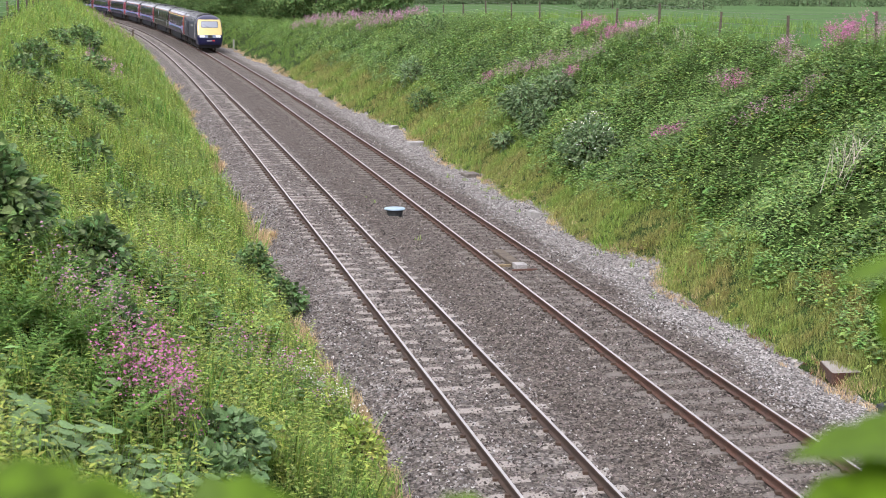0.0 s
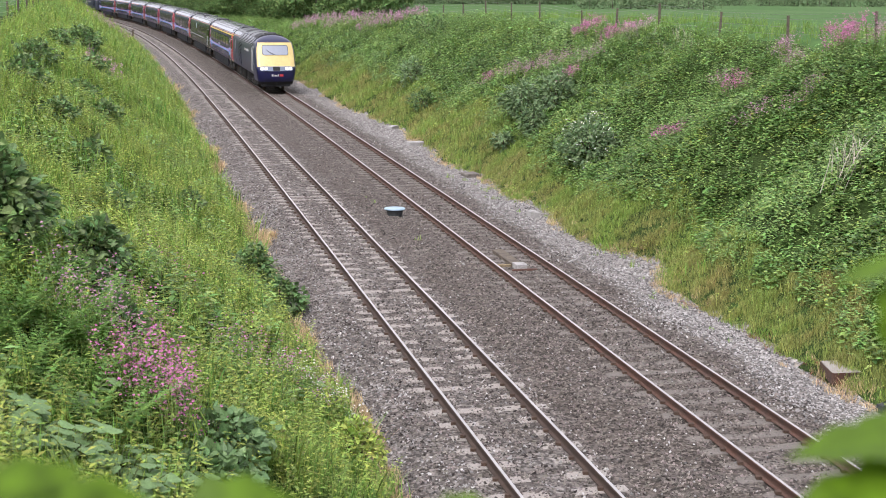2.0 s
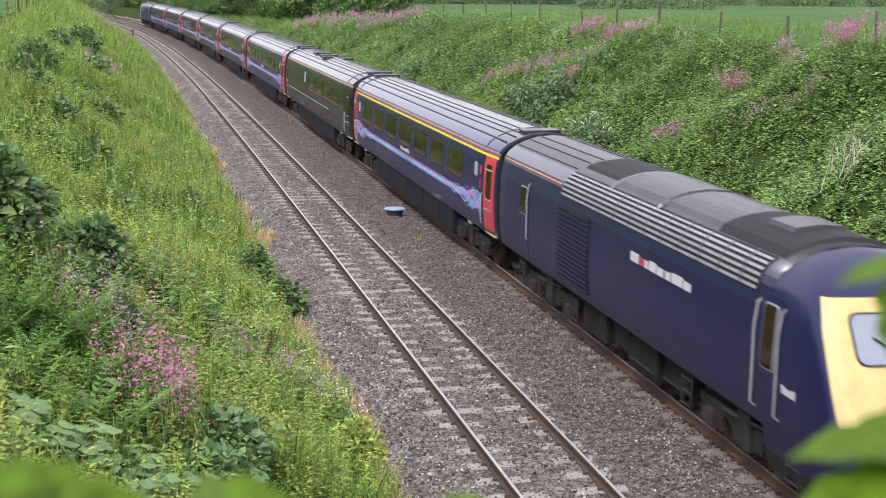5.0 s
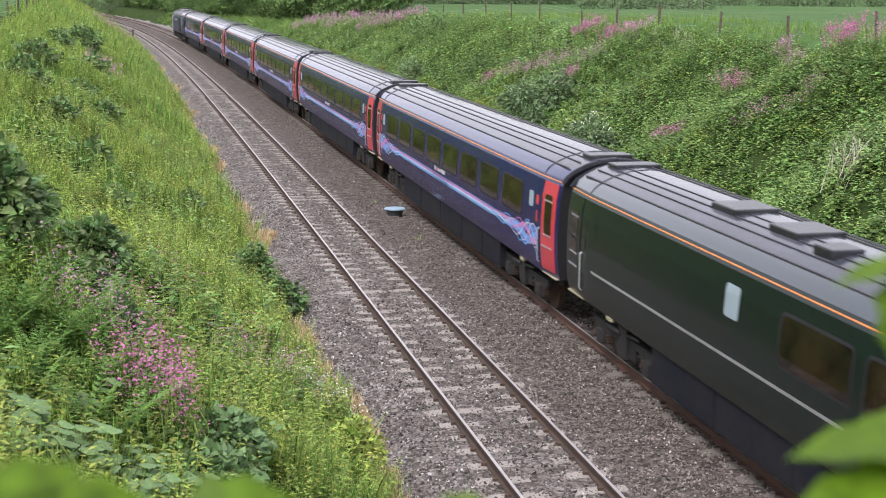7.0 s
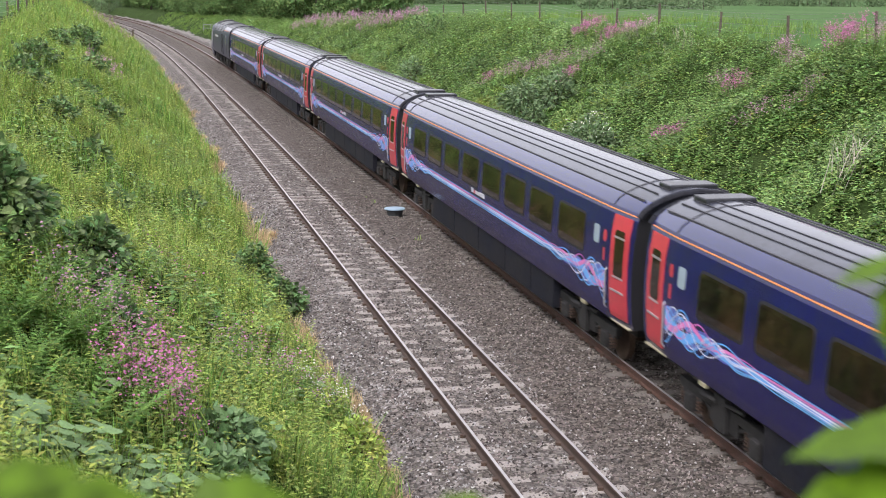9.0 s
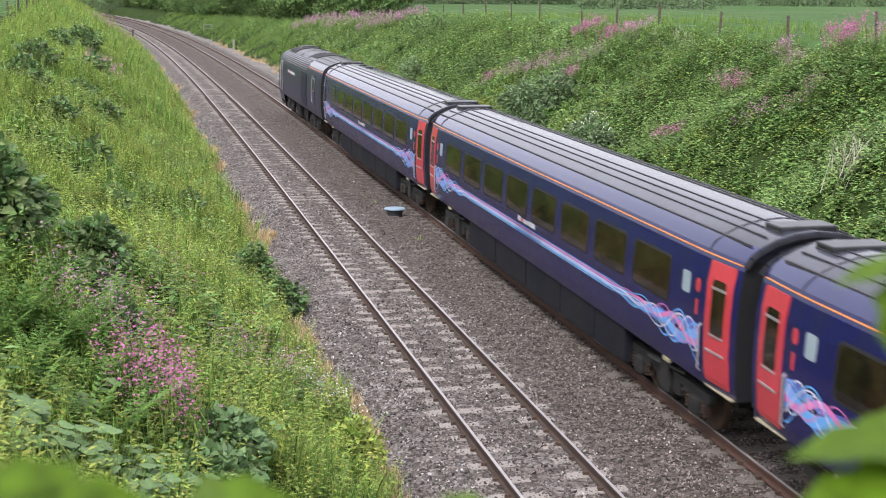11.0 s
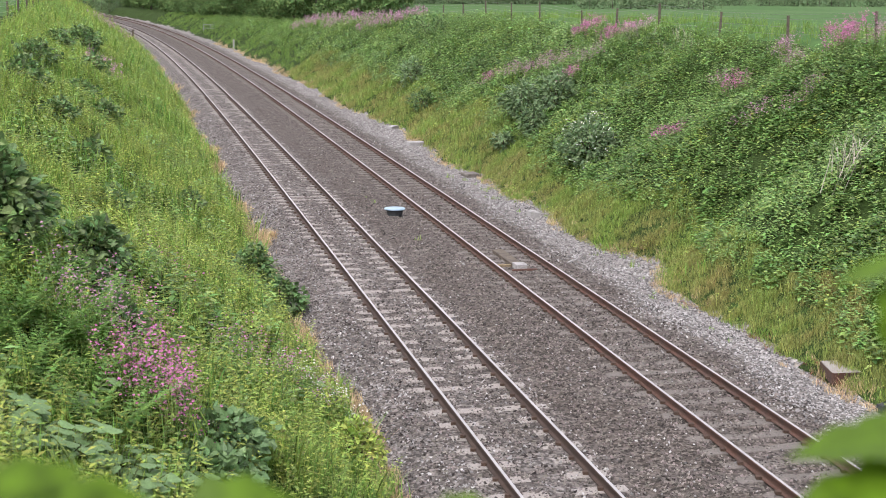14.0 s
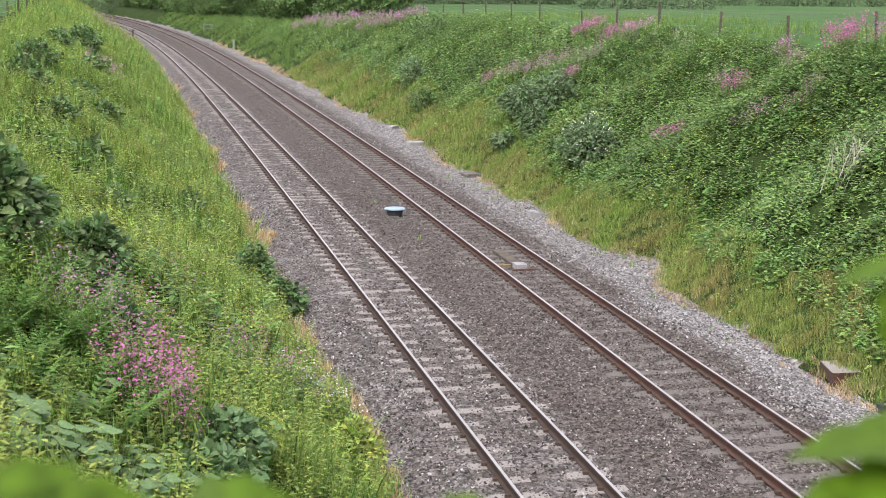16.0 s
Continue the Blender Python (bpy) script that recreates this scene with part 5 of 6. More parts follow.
for s, lat, r, n, L in ((1.9, -12.45, (0.75, 0.75, 1.2), 2300, 0.165), (3.4, -12.5, (0.8, 0.8, 1.0), 1900, 0.165), (4.9, -11.15, (0.6, 0.6, 0.7), 1000, 0.15), (2.6, -11.2, (0.45, 0.45, 0.55), 600, 0.14), (1.0, -10.75, (0.4, 0.4, 0.55), 380, 0.16), (15.8, -7.55, (0.65, 0.65, 0.85), 1100, 0.13), (14.4, -7.05, (0.7, 0.7, 0.65), 1000, 0.13), (25.9, -13.6, (0.9, 0.9, 0.8), 1300, 0.15),
                        (37.7, -13.9, (1.0, 1.0, 0.8), 1300, 0.16), (62.0, -12.7, (1.3, 1.3, 1.0), 1500, 0.18), (33.8, -12.2, (0.8, 0.8, 0.6), 900, 0.15), (52, -13.6, (0.9, 0.9, 0.7), 800, 0.16), (22, -12.4, (0.6, 0.6, 0.5), 700, 0.14), (29, -11.2, (0.6, 0.6, 0.5), 600, 0.14), (12.5, -10.9, (0.5, 0.5, 0.4), 500, 0.13), (-0.9, -9.5, (0.7, 0.55, 0.35), 700, 0.13), (-2.0, -9.7, (0.7, 0.6, 0.35), 700, 0.14),
                        (18.5, -11.4, (0.5, 0.5, 0.5), 260, 0.16), (46, -11.8, (0.8, 0.8, 0.8), 400, 0.2), (2.4, -7.2, (0.5, 0.5, 0.6), 700, 0.10), (21, -8.9, (0.5, 0.5, 0.4), 260, 0.14)):
    build_bush("sycamore_sapling" if r[2] > 1.2 else "bramble_bush", "dark green broad-leaved sapling on the grassy slope" if r[2] > 1.2 else "dark green leafy bush among tall grass", "bush", s, lat, r, n, L, 0.75, M["leaf_big"] if s < 0 else M["leaf_dark"] if L > 0.12 else M["leaf_yellow"], "bushes on the grassy slope", 0.1)


# ---- wild flowers ----
def build_flowers(s, lat, radius, h, n, m, label, petal=0.035, green=60):
    h, n, petal = h * 1.15, int(n * (1.7 if s < 10 else 3.0)), petal * 0.85
    x, y = (float(q) for q in along(s, lat))
    c = thing("flower_clump", label, "wild flowers", "flowers on the banks")
    c.location = (x, y, float(height(s, lat)))
    ps, fl = [], []
    for k in range(green):
        a, r = RNG.uniform(0, 6.28), radius * math.sqrt(RNG.uniform(0, 1))
        gx, gy = r * math.cos(a), r * math.sin(a)
        gz = float(height(s + gy, lat + gx)) - c.location.z
        hh = h * RNG.uniform(0.6, 1.1)
        base = np.array([gx, gy, gz - 0.05])
        v, f = blade(RNG, base, hh, 0.2 * hh, 0.012, RNG.uniform(0, 6.28))
        ps.append((v, f, 0))
        for q in range(4):
            b = RNG.uniform(0, 6.28)
            v2, f2 = leaf(base + UP * hh * (0.2 + 0.18 * q), np.array([math.cos(b), math.sin(b), -0.1]), UP, 0.1, 0.04)
            ps.append((v2, f2, 0))
        tip = v[4]
        for q in range(max(1, n // green)):
            b = RNG.uniform(0, 6.28)
            at = tip + np.array([RNG.normal(0, 0.05), RNG.normal(0, 0.05), RNG.normal(-0.06, 0.10) * h])
            v2, f2 = leaf(at, np.array([math.cos(b), math.sin(b), RNG.uniform(-0.3, 0.6)]), UP + RNG.normal(0, 0.5, 3), petal * RNG.uniform(0.8, 1.5), petal)
            fl.append((v2, f2, 0))
    v, f, _ = gather(ps)
    g = new("foliage", quick_mesh("foliage", v, f, [M["leaf"]]))
    g.parent = c
    v, f, _ = gather(fl)
    p = new("blossoms", quick_mesh("blossoms", v, f, [m]))
    p.parent = c
    return c


for s, lat, r, h, n, deep in ((24.7, 13.42, 0.75, 1.0, 520, 1), (22.9, 13.72, 0.5, 0.9, 200, 0), (50.3, 13.07, 0.85, 0.8, 480, 1), (45.5, 12.84, 0.9, 0.8, 480, 1), (43.3, 13.12, 0.8, 0.7, 260, 0), (47.3, 9.41, 0.9, 0.9, 240, 0),
                              (49.6, 8.79, 0.5, 0.8, 130, 0), (41.0, 8.94, 0.45, 0.7, 170, 1), (44.8, 9.62, 0.8, 0.8, 170, 0), (42.1, 10.24, 0.7, 0.8, 150, 0), (27.2, 10.58, 0.42, 0.8, 190, 1), (28.8, 10.7, 0.4, 0.7, 70, 0),
                              (28.8, 13.17, 0.5, 0.8, 170, 0), (25.9, 12.1, 0.4, 0.7, 110, 0), (26.9, 7.68, 0.28, 0.5, 90, 1), (25.9, 7.87, 0.32, 0.5, 110, 1), (23.0, 9.26, 0.6, 0.5, 100, 0), (21.9, 10.13, 0.5, 0.6, 60, 0),
                              (52.0, 8.26, 0.45, 0.6, 140, 1), (22.5, 11.1, 0.3, 0.5, 50, 0), (92.2, 11.09, 1.4, 1.0, 460, 1), (91.3, 12.53, 1.4, 1.0, 420, 1), (94.8, 10.21, 1.4, 1.0, 400, 0), (112.0, 10.67, 1.8, 1.0, 460, 0),
                              (119.7, 10.06, 1.8, 1.0, 500, 0), (122.8, 8.84, 1.6, 1.0, 360, 0), (103.3, 10.63, 1.5, 0.9, 300, 0)):
    build_flowers(s, lat, r, h, n, M["pink"] if deep and s < 60 else M["pink_pale"], "bright pink wild flowers on the slope" if deep and s < 60 else "pale pink wild flowers on the slope", 0.055 if s < 60 else 0.075)
for s, lat, r, h, n, deep in ((-0.7, -10.15, 0.4, 0.95, 420, 1), (-1.2, -10.4, 0.45, 0.9, 430, 1), (-0.1, -10.9, 0.45, 0.9, 190, 0), (0.5, -11.25, 0.5, 0.95, 170, 0), (136, -10.4, 2.2, 1.0, 500, 0), (47.3, -11.4, 0.9, 0.9, 260, 0), (4.2, -8.8, 0.6, 0.7, 120, 0),
                              (5.4, -8.1, 0.6, 0.7, 110, 1), (-1.1, -9.7, 0.4, 0.5, 60, 1), (5.0, -7.6, 0.6, 0.6, 150, 0), (9.3, -10.1, 0.4, 0.6, 50, 0), (7.7, -9.7, 0.45, 0.6, 60, 1), (3.3, -10.6, 0.5, 0.7, 120, 1), (128, -10.0, 1.8, 0.9, 300, 0)):
    build_flowers(s, lat, r, h, n, M["pink"] if deep else M["pink_pale"], "pink campion flowers among tall grass" if deep else "pale pink flowers among tall grass", 0.042 if s < 30 else 0.075)
for s, lat in ((5.9, -7.6), (5.3, -7.35), (4.9, -7.1)):
    build_flowers(s, lat, 0.4, 0.5, 95, M["white_petal"], "small white flowers at the ballast edge", 0.042)


# ---- broad-leaved plants at the top of the near slope ----
def round_leaf(bm, at, out, r, tilt):
    """A broad heart-shaped leaf, cupped and with a fold."""
    out = Vector(out).normalized()
    side = out.cross(Vector((0, 0, 1))).normalized()
    n = side.cross(out).normalized()
    centre = bm.verts.new(at + out * r * 0.8 + n * r * 0.05)
    ring = []
    for k in range(11):
        a = -2.6 + 5.2 * k / 10
        q = r * (1.0 + 0.14 * math.cos(2 * a) + 0.08 * math.cos(a))
        p = at + out * (r * 0.8 + math.cos(a) * q) + side * math.sin(a) * q * 0.95 - n * (0.22 * r * abs(math.sin(a)) ** 2 + tilt * (math.cos(a) + 1) * r)
        ring.append(bm.verts.new(p))
    for a, b in zip(ring, ring[1:]):
        bm.faces.new((centre, a, b))
    bm.faces.new((centre, ring[-1], ring[0]))


def build_broad_plant(s, lat, h, n, r0, spread):
    x, y = (float(q) for q in along(s, lat))
    p = thing("broad_leaved_plant", "pale green plant with large round leaves on the bank", "plant", "broad-leaved plants")
    p.location = (x, y, float(height(s, lat)))
    st = bmesh.new()
    lv = []
    for k in range(n):
        a, r = random.uniform(0, 6.28), spread * math.sqrt(random.random())
        top = Vector((r * math.cos(a), r * math.sin(a), h * random.uniform(0.55, 1.1) * (1 - 0.25 * r / spread)))
        tube(st, [top * 0.25 + Vector((0, 0, -0.3)), top * 0.7, top], 0.009, 4, cap=False)
        lv.append((top, (math.cos(a + random.uniform(-1, 1)), math.sin(a + random.uniform(-1, 1)), -0.15), r0 * random.uniform(0.65, 1.15), random.uniform(0.1, 0.35)))
    part("stem", st, M["stem"], p)
    for top, out, r, tilt in lv:
        b = bmesh.new()
        round_leaf(b, top, out, r, tilt)
        part("leaf", b, M["leaf_big"], p, smooth=True)


for s, lat, h, n, r0, sp in ((-3.7, -11.4, 0.45, 60, 0.105, 0.55), (-3.3, -10.8, 0.45, 60, 0.105, 0.55), (-3.5, -12.0, 0.42, 50, 0.10, 0.5), (-3.9, -10.7, 0.42, 50, 0.10, 0.5), (-2.7, -10.2, 0.4, 36, 0.095, 0.5), (-4.1, -11.8, 0.4, 40, 0.10, 0.5), (5.3, -7.5, 0.4, 16, 0.09, 0.5), (-1.6, -11.3, 0.4, 18, 0.10, 0.45)):
    build_broad_plant(s, lat, h, n, r0, sp)

def t_fern(n, h):
    """Arching fronds with rows of narrow leaflets."""
    ps = []
    for _ in range(n):
        a = RNG.uniform(0, 6.28)
        d = np.array([math.cos(a), math.sin(a), 0])
        sd = np.array([-d[1], d[0], 0])
        hh, reach = h * RNG.uniform(0.7, 1.1), h * RNG.uniform(0.2, 0.6)
        for k in range(15):
            u = 0.15 + 0.85 * k / 14
            at = d * reach * u ** 1.6 + UP * hh * (u - 0.22 * u ** 3)
            for sg in (-1, 1):
                L = 0.17 * h * (1.15 - u) + 0.02
                v, f = leaf(at, sd * sg + d * 0.5 + UP * RNG.uniform(-0.1, 0.35), UP, L, L * 0.3)
                ps.append((v, f, 0))
    return gather(ps)


bank_scatter("feathery_fronds", [t_fern(7, 0.95) for _ in range(5)], [(-2.4, 1.9, -12.7, -10.9, 11, 1.0)], [M["fern"]], (0.7, 1.2), "feathery bright green fronds on the bank", "weeds", 0.3)
bank_scatter("fine_grass", [t_tuft(26, 0.6, 0.14, 0.006) for _ in range(4)], [(-1.5, 5, -9.0, -7.1, 16, 1.0)], [M["grass_lush"]], (0.6, 1.1), "fine grey-green grass above the ballast", "grass", 0.2)
bank_scatter("dry_stalks", [t_tuft(6, 1.2, 0.12, 0.014) for _ in range(3)], [(13.5, 14.8, 7.4, 8.2, 9, 1.0), (34, 44, 12.0, 13.4, 1.2, 0.8)], [M["stalk"]], (0.7, 1.1), "pale dry stalks standing among the nettles", "grass", 0.2)


# ---- trees and hedges beyond the cutting ----
def build_tree(h, spread, n, label):
    t = thing("broadleaf_tree", label, "tree", "trees along the line")
    tr = bmesh.new()
    tube(tr, [(0, 0, -0.6), (0.1, 0, h * 0.25), (0.05, 0.1, h * 0.6), (0.0, 0.05, h * 0.9)], [h * 0.026, h * 0.02, h * 0.011, 0.03], 8)
    for k in range(9):
        a, z = k * 2.4, h * (0.2 + 0.07 * k)
        r = spread * (0.85 - 0.05 * k)
        tube(tr, [(0, 0, z), (math.cos(a) * r * 0.5, math.sin(a) * r * 0.5, z + h * 0.07), (math.cos(a) * r, math.sin(a) * r, z + h * 0.16)], [h * 0.009, h * 0.006, 0.02], 5)
    part("trunk", tr, M["bark"], t)
    vs, fs, b = [], [], 0
    for k in range(16):
        a, u = k * 2.4, (k + 0.5) / 16
        r = spread * 0.75 * math.sin(math.pi * (0.2 + 0.75 * u)) * RNG.uniform(0.5, 1.05)
        c = (math.cos(a) * r, math.sin(a) * r, h * (0.06 + 0.82 * u))
        q = spread * RNG.uniform(0.3, 0.5)
        v, f = leaf_cloud(n // 16, c, (q, q, q * 0.75), 0.3, 0.65, 0.4, 0.3)
        vs.append(v), fs.append(f + b)
        b += len(v)
    cr = new("crown", quick_mesh("crown", np.concatenate(vs), np.concatenate(fs), [M["leaf_tree"]]))
    cr.parent = t
    return t


def set_tree(t, s, lat, turn):
    x, y = along(s, lat)
    return pose(float(x), float(y), float(height(s, lat)), 0, 0, turn)


big = build_tree(13, 4.8, 13000, "tall dark green broadleaf tree behind the bank")
mid = build_tree(9, 4.0, 9000, "dark green broadleaf tree beside the line")
low = build_tree(5, 3.0, 5600, "bushy green tree at the field edge")
spots = [(big, 172, 12.5), (mid, 166, 16), (low, 160, 13.8), (big, 186, 14), (big, 200, 11), (mid, 195, 20), (big, 214, 15), (mid, 228, 11), (big, 245, 14), (big, 262, 12), (mid, 236, 20), (big, 284, 13), (big, 306, 14),
         (big, 330, 12), (big, 356, 15), (big, 384, 12), (mid, 176, 24), (big, 182, 30), (mid, 184, 37), (big, 190, 44), (mid, 186, 51), (big, 196, 58), (mid, 200, 66), (low, 172, 36), (low, 176, 47), (low, 168, 28), (low, 178, 57),
         (big, 410, -10), (big, 395, -14), (big, 372, -13), (mid, 350, -15), (big, 425, 4), (big, 440, -4), (big, 450, 12), (mid, 420, 16), (big, 430, -18), (big, 335, -20),
         (mid, 205, 15), (low, 180, 15), (low, 186, 19), (low, 174, 20), (low, 182, 25), (low, 178, 33), (low, 186, 40), (low, 190, 50), (mid, 192, 33), (big, 206, 40), (big, 210, 26), (low, 215, 10), (low, 226, 9.5), (low, 246, 9.5), (low, 268, 10), (low, 290, 10), (mid, 276, 9), (mid, 300, 10), (low, 166, 15.5), (mid, 220, 18), (low, 208, 9.5), (low, 238, 9), (low, 256, 9.5), (low, 192, 10), (mid, 145, 13.8), (low, 138, 15.1), (mid, 139, 18.0), (low, 131, 18.3), (low, 143, 22.9), (mid, 148, 11.7), (mid, 151, 19.1)]
used = set()
for k, (t, s, lat) in enumerate(spots):
    m = set_tree(t, s, lat, k * 77 % 360)
    if t in used:
        copy_thing(t, m)
    else:
        t.matrix_basis = m
        used.add(t)


def build_hedge(a, b, h, n, label):
    """A hedgerow from one place in the plan to another."""
    g = thing("hedgerow", label, "hedge", "field hedges")
    a, b = np.array(a, float), np.array(b, float)
    length = np.linalg.norm(b - a)
    vs, fs, q = [], [], 0
    count = int(length / 2.2)
    st = bmesh.new()
    base_z = []
    for k in range(count + 1):
        u = k / count
        p = a + (b - a) * u + RNG.normal(0, 0.4, 2)
        i = int(np.argmin((CX - p[0]) ** 2 + (CY - p[1]) ** 2))
        lat = (p[0] - CX[i]) * math.cos(TH[i]) + (p[1] - CY[i]) * math.sin(TH[i])
        z = float(height(SS[i], lat))
        hh = h * RNG.uniform(0.7, 1.2)
        v, f = leaf_cloud(n * 3, (p[0], p[1], z + hh * 0.12), (1.8, 1.8, hh * 0.9), 0.32, 0.6, 0.4, 0.1)
        vs.append(v), fs.append(f + q)
        q += len(v)
        tube(st, [(p[0], p[1], z - 0.3), (p[0], p[1], z + hh * 0.8)], [0.08, 0.03], 5)
    tagged(part("stem", st, M["bark"], g), kind="stuff")
    o = new("foliage", quick_mesh("foliage", np.concatenate(vs), np.concatenate(fs), [M["leaf_hedge_haze"]]))
    o.parent = g
    return g


build_hedge((95, 232), (14, 206), 2.4, 130, "dark green hedgerow across the far side of the field")
build_hedge((14, 206), (-8, 186), 1.6, 130, "dark green hedgerow beside the far trees")
build_hedge((150, 330), (-10, 310), 5.0, 120, "tall hedge beyond the second field")
build_hedge((29, 158), (16, 152), 1.6, 110, "low hawthorn bushes at the edge of the field")
build_hedge((-150, 190), (-60, 330), 4.0, 90, "tall hedge beyond the upper field")


# ---- fences ----
def build_fence(name, spots, lat, h, label, lean=3.0):
    fence = thing(name, label, "fence")
    tops = []
    for s in spots:
        x, y = (float(q) for q in along(s, lat))
        z = float(height(s, lat))
        b = bmesh.new()
        box(b, -0.045, 0.045, -0.045, 0.045, -0.4, h * random.uniform(0.93, 1.05), 0.012)
        p = part("post", b, M["timber"], fence)
        p.matrix_basis = pose(x, y, z, random.uniform(-lean, lean), random.uniform(-lean, lean), random.uniform(0, 90))
        tops.append((x, y, z))
    for u in (0.3, 0.55, 0.8, 0.95):
        w = bmesh.new()
        tube(w, [(x, y + 0.06, z + h * u) for x, y, z in tops], 0.006, 4)
        part("wire", w, M["wire"], fence)
    return fence


build_fence("post_and_wire_fence", [5.0, 9.6, 14.2, 24.3, 30.7, 36.9, 43.7, 49.5, 54.8, 62.6, 68.7, 74.9, 81.1, 87.2, 93.9] + [93.9 + 3.1 * k for k in range(1, 24)], 14.3, 1.15, "weathered timber posts with wire along the field edge")
build_fence("boundary_fence", [24.0 + 9.0 * k for k in range(17)], -16.3, 1.2, "old timber posts with wire above the near slope")


# ---- lineside things ----
def place(ob, s, lat, z=None, turn=0.0):
    x, y = along(s, lat)
    ob.matrix_basis = pose(float(x), float(y), float(height(s, lat)) if z is None else z, 0, 0, math.degrees(heading(s)) + turn)
    return ob


pot = thing("catch_pit_cover", "dark round catch pit with a grey-blue lid in the ballast", "drain cover")
b = bmesh.new()
tube(b, [(0, 0, -0.2), (0, 0, 0.12), (0, 0, 0.20)], [0.20, 0.27, 0.29], 24)
part("chamber", b, M["plastic_dark"], pot)
b = bmesh.new()
tube(b, [(0, 0, 0.20), (0, 0, 0.225), (0, 0, 0.245), (0, 0, 0.25)], [0.34, 0.355, 0.34, 0.28], 28)
part("lid", b, M["plastic_blue"], pot, "grey-blue domed lid")
place(pot, 26.7, -1.80)

magnet = thing("track_magnet", "weathered signalling magnet with a pale end box between the rails", "track equipment")
b = bmesh.new()
box(b, -0.16, 0.16, -0.2, 1.9, -0.02, 0.10, 0.02)
part("ramp", b, M["timber"], magnet)
b = bmesh.new()
box(b, -0.15, 0.17, -0.62, -0.2, -0.02, 0.15, 0.02)
part("end_box", b, M["concrete_pale"], magnet, "pale concrete box")
b = bmesh.new()
box(b, -0.62, -0.1, -0.15, 0.0, -0.02, 0.06, 0.01)
part("cable_board", b, M["verge"], magnet, "straw-coloured timber board")
b = bmesh.new()
box(b, -0.3, 0.42, -0.75, -0.66, -0.02, 0.05, 0.01)
part("bracket", b, M["rust"], magnet)
place(magnet, 18.2, -0.02, -0.19)

for s, lat, sx, sy, sz, m, turn, lab in ((48.6, 3.55, 0.42, 0.24, 0.2, "concrete_pale", 20, "pale flat concrete slab on the ballast"), (27.2, 3.2, 0.15, 0.2, 0.24, "concrete_pale", 8, "weathered concrete marker block"),
                                         (6.7, 3.65, 0.3, 0.46, 0.11, "concrete_worn", -12, "broken concrete block with rusty stains"), (4.7, 3.5, 0.12, 0.1, 0.16, "plastic_dark", 15, "small dark block beside the bank"),
                                         (56.5, 4.0, 0.3, 0.2, 0.16, "concrete_pale", 40, "pale stone at the foot of the bank"), (37.5, 3.6, 0.3, 0.4, 0.14, "concrete", 10, "grey slab in the ballast")):
    c = thing("concrete_block", lab, "concrete block", "blocks beside the track")
    b = bmesh.new()
    box(b, -sx, sx, -sy, sy, -0.15, sz, 0.03)
    for v in b.verts:
        v.co += Vector((random.uniform(-0.02, 0.02), random.uniform(-0.02, 0.02), random.uniform(-0.025, 0.025)))
    if "rusty" in lab:
        b.normal_update()
        for f in b.faces:
            f.material_index = 1 if f.normal.x < -0.6 or f.normal.y < -0.6 else 0
    part("block", b, [M[m], M["rust"]], c)
    place(c, s, lat, None, turn)

rail_guard = thing("access_handrail", "pale steel access handrail on the far bank", "handrail")
for k in range(5):
    b = bmesh.new()
    tube(b, [(k * 0.9, -k * 1.1, -0.2 + k * -0.05), (k * 0.9, -k * 1.1, 1.1)], 0.035, 6)
    part("post", b, M["louvre"], rail_guard)
for z in (0.6, 1.08):
    b = bmesh.new()
    tube(b, [(0, 0, z), (3.6, -4.4, z)], 0.03, 6)
    part("bar", b, M["louvre"], rail_guard)
place(rail_guard, 181, 4.4)

for s, lat, h, m, lab in ((145.5, 4.1, 1.0, "concrete_pale", "short white lineside marker post"), (168, -6.2, 1.3, "timber", "short dark lineside post")):
    c = thing("marker_post", lab, "post", "lineside posts")
    b = bmesh.new()
    box(b, -0.1, 0.1, -0.07, 0.07, -0.3, h, 0.02)
    part("post", b, M[m], c)
    place(c, s, lat)


# ---- saplings that reach up beside the viewpoint ----
def big_leaf(bm, at, out, r, droop, face):
    """A lobed leaf with a midrib fold, its upper side toward face."""
    out = Vector(out).normalized()
    side = out.cross(Vector(face)).normalized()
    n = side.cross(out).normalized()
    mid = [bm.verts.new(at + out * r * u - n * droop * r * u * u) for u in (0.0, 0.35, 0.7, 1.05)]
    for sg in (-1, 1):
        rim = []
        for u, w in ((0.05, 0.22), (0.3, 0.44), (0.45, 0.33), (0.68, 0.34), (0.85, 0.16)):
            rim.append(bm.verts.new(at + out * r * u + side * sg * r * w + n * r * (0.10 * w) - n * droop * r * u * u))
        chain = [mid[0], *rim, mid[3]]
        for a, b in zip(chain, chain[1:]):
            u = (a.co + b.co - 2 * at).dot(out) / (2 * r)
            m = mid[1] if u < 0.5 else mid[2]
            f = (m, a, b) if sg > 0 else (m, b, a)
            bm.faces.new(f)
        fill = (mid[1], rim[2], mid[2]) if sg > 0 else (mid[1], mid[2], rim[2])
        bm.faces.new(fill)


def build_sapling(foot, crown, leaves, label):
    t = thing("young_sapling", label, "sapling", "saplings by the viewpoint")
    st = bmesh.new()
    f, c = Vector(foot), Vector(crown)
    tube(st, [f, f.lerp(c, 0.5) + Vector((0.1, -0.05, 0)), c], [0.03, 0.02, 0.01], 6)
    for at, out, r, d, face in leaves:
        tube(st, [c, (c + Vector(at)) / 2 + Vector((0, 0, -0.03)), Vector(at)], [0.008, 0.006, 0.003], 4)
    part("stem", st, M["bark"], t)
    for at, out, r, d, face in leaves:
        b = bmesh.new()
        big_leaf(b, Vector(at), out, r, d, face)
        part("leaf", b, M["leaf_near"], t, smooth=True)


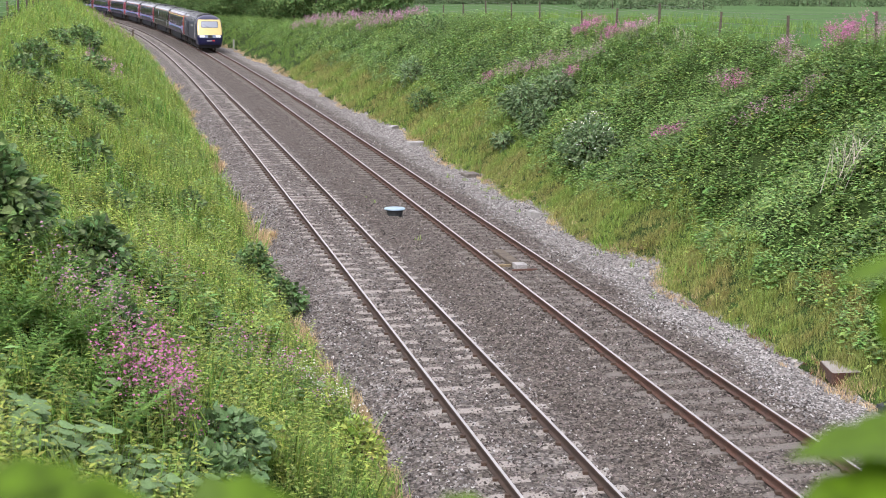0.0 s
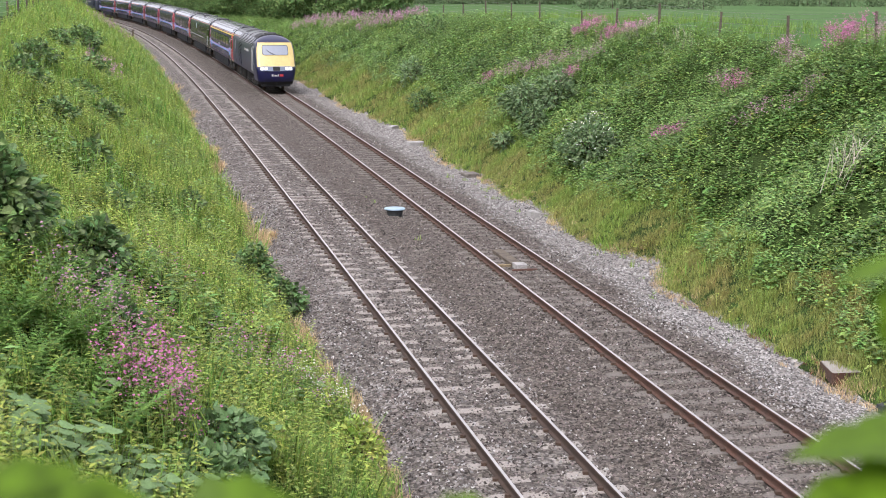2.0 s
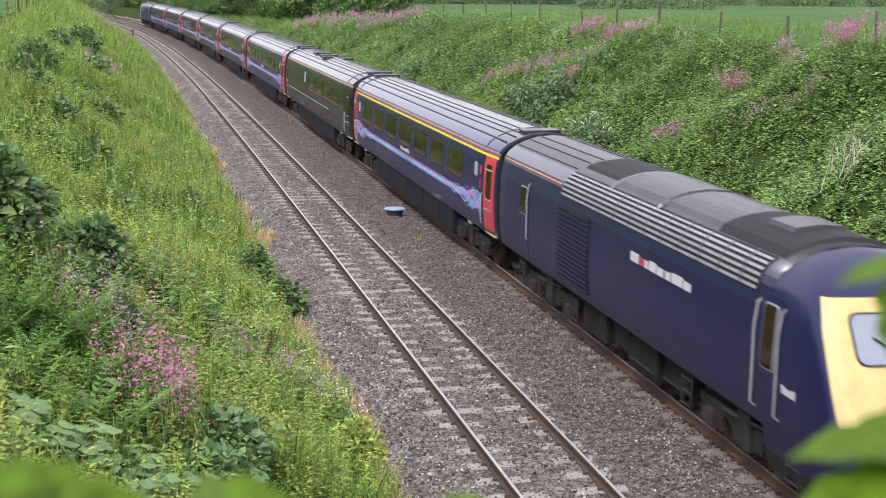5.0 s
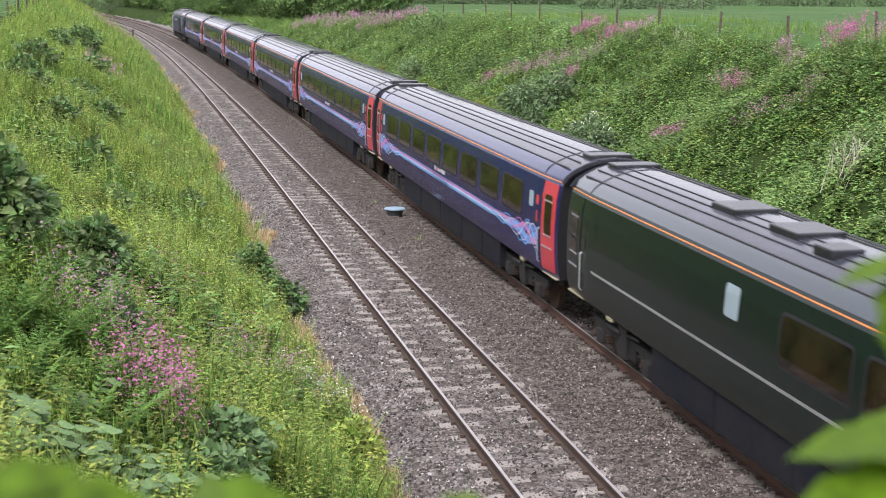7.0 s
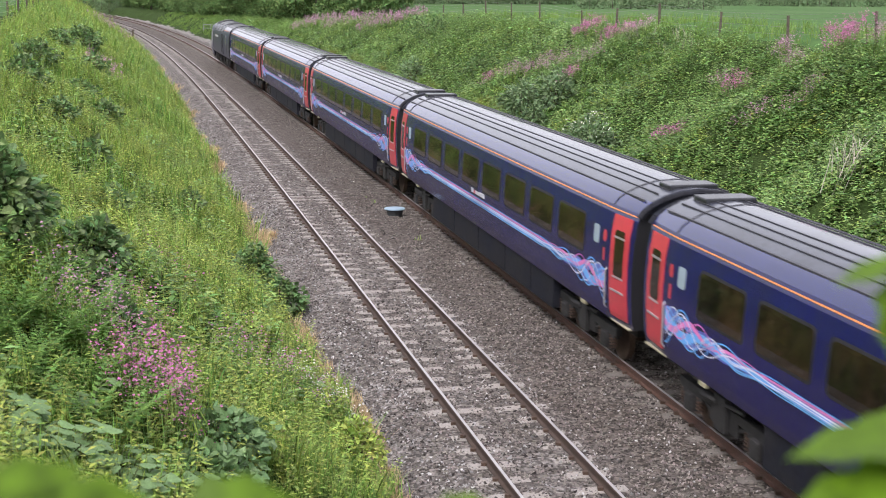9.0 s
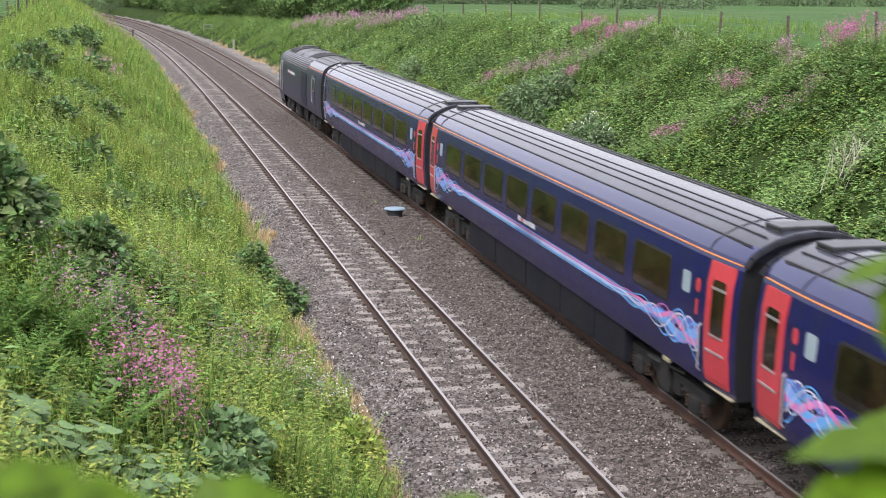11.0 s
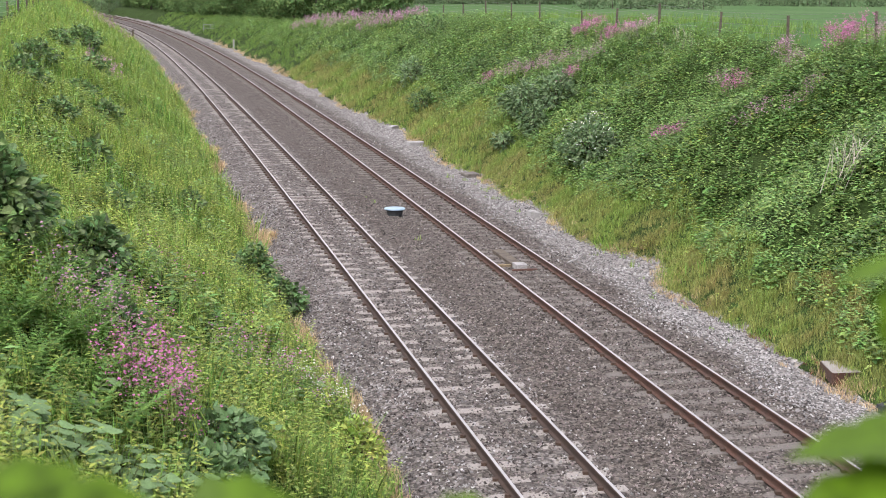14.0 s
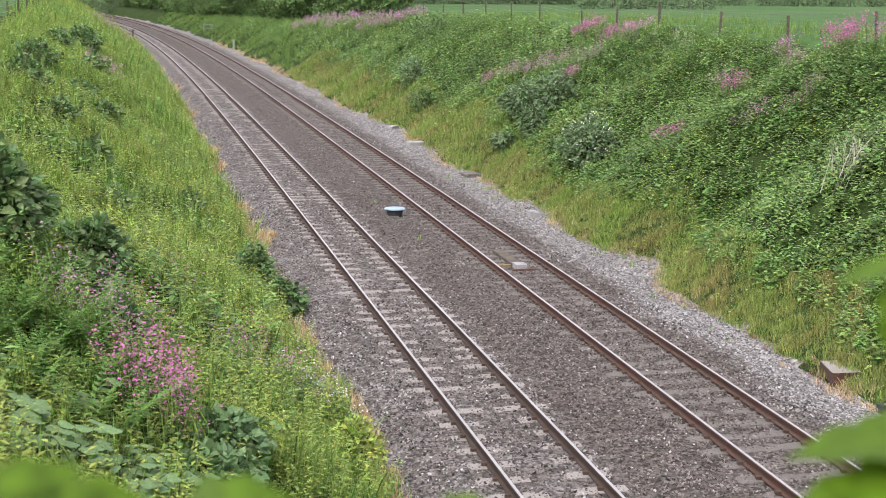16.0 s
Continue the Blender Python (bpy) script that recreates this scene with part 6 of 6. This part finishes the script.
build_sapling((-0.9, 2.0, 2.4), (-0.45, 1.25, 6.7),
              [((-0.458, 1.219, 7.11), (0.8, 0.33, 0.5), 0.124, 0.2, (0.1, -0.35, 0.79)),
               ((-0.415, 1.195, 7.154), (0.79, 0.25, 0.56), 0.065, 0.3, (0.1, -0.30, 0.82)),
               ((-0.426, 1.376, 7.052), (0.93, 0.22, 0.3), 0.110, 0.3, (0.1, -0.60, 0.64)),
               ((-0.341, 1.349, 7.064), (-0.79, -0.18, 0.59), 0.078, 0.3, (0.1, -0.50, 0.70)),
               ((-0.276, 1.409, 7.04), (0.94, 0.13, 0.33), 0.114, 0.3, (0.1, -0.60, 0.64)),
               ((-0.191, 1.465, 7.011), (-0.85, -0.09, 0.52), 0.094, 0.3, (0.1, -0.50, 0.70)),
               ((-0.006, 1.48, 7.017), (0.91, -0.08, 0.41), 0.070, 0.3, (0.1, -0.50, 0.70))],
              "young sapling with bright green leaves beside the viewpoint")
build_sapling((1.3, 2.0, 1.9), (0.95, 1.7, 6.8),
              [((0.532, 1.48, 7.327), (-0.97, 0.11, -0.2), 0.098, 0.1, (0.1, -0.12, 0.93)),
               ((0.514, 1.482, 7.309), (-0.09, -0.37, -0.93), 0.096, 0.2, (0.1, -0.50, 0.70)),
               ((0.529, 1.429, 7.135), (-0.98, 0.19, 0.0), 0.142, 0.2, (0.1, -0.12, 0.93)),
               ((0.563, 1.526, 7.131), (-0.99, 0.12, -0.12), 0.098, 0.2, (0.1, -0.10, 0.94)),
               ((0.51, 1.368, 7.104), (-0.98, 0.15, -0.12), 0.149, 0.2, (0.1, -0.20, 0.88)),
               ((0.53, 1.531, 7.11), (-0.38, -0.4, -0.84), 0.081, 0.2, (0.1, -0.50, 0.70))],
              "young sapling with bright green leaves overhanging the slope")


# ---- what moves ----
def motions():
    times = [0.5 * k for k in range(33)]
    walk(lead, [(t, vehicle_pose(joint(t) - 9.05, 5.15)) for t in times])
    for i, c in enumerate(coaches):
        walk(c, [(t, vehicle_pose(joint(t) + PITCH * (i + 0.5), 8.0)) for t in times])
    walk(rear, [(t, vehicle_pose(joint(t) + PITCH * 8 + 9.05, 5.15, True)) for t in times])


motions()
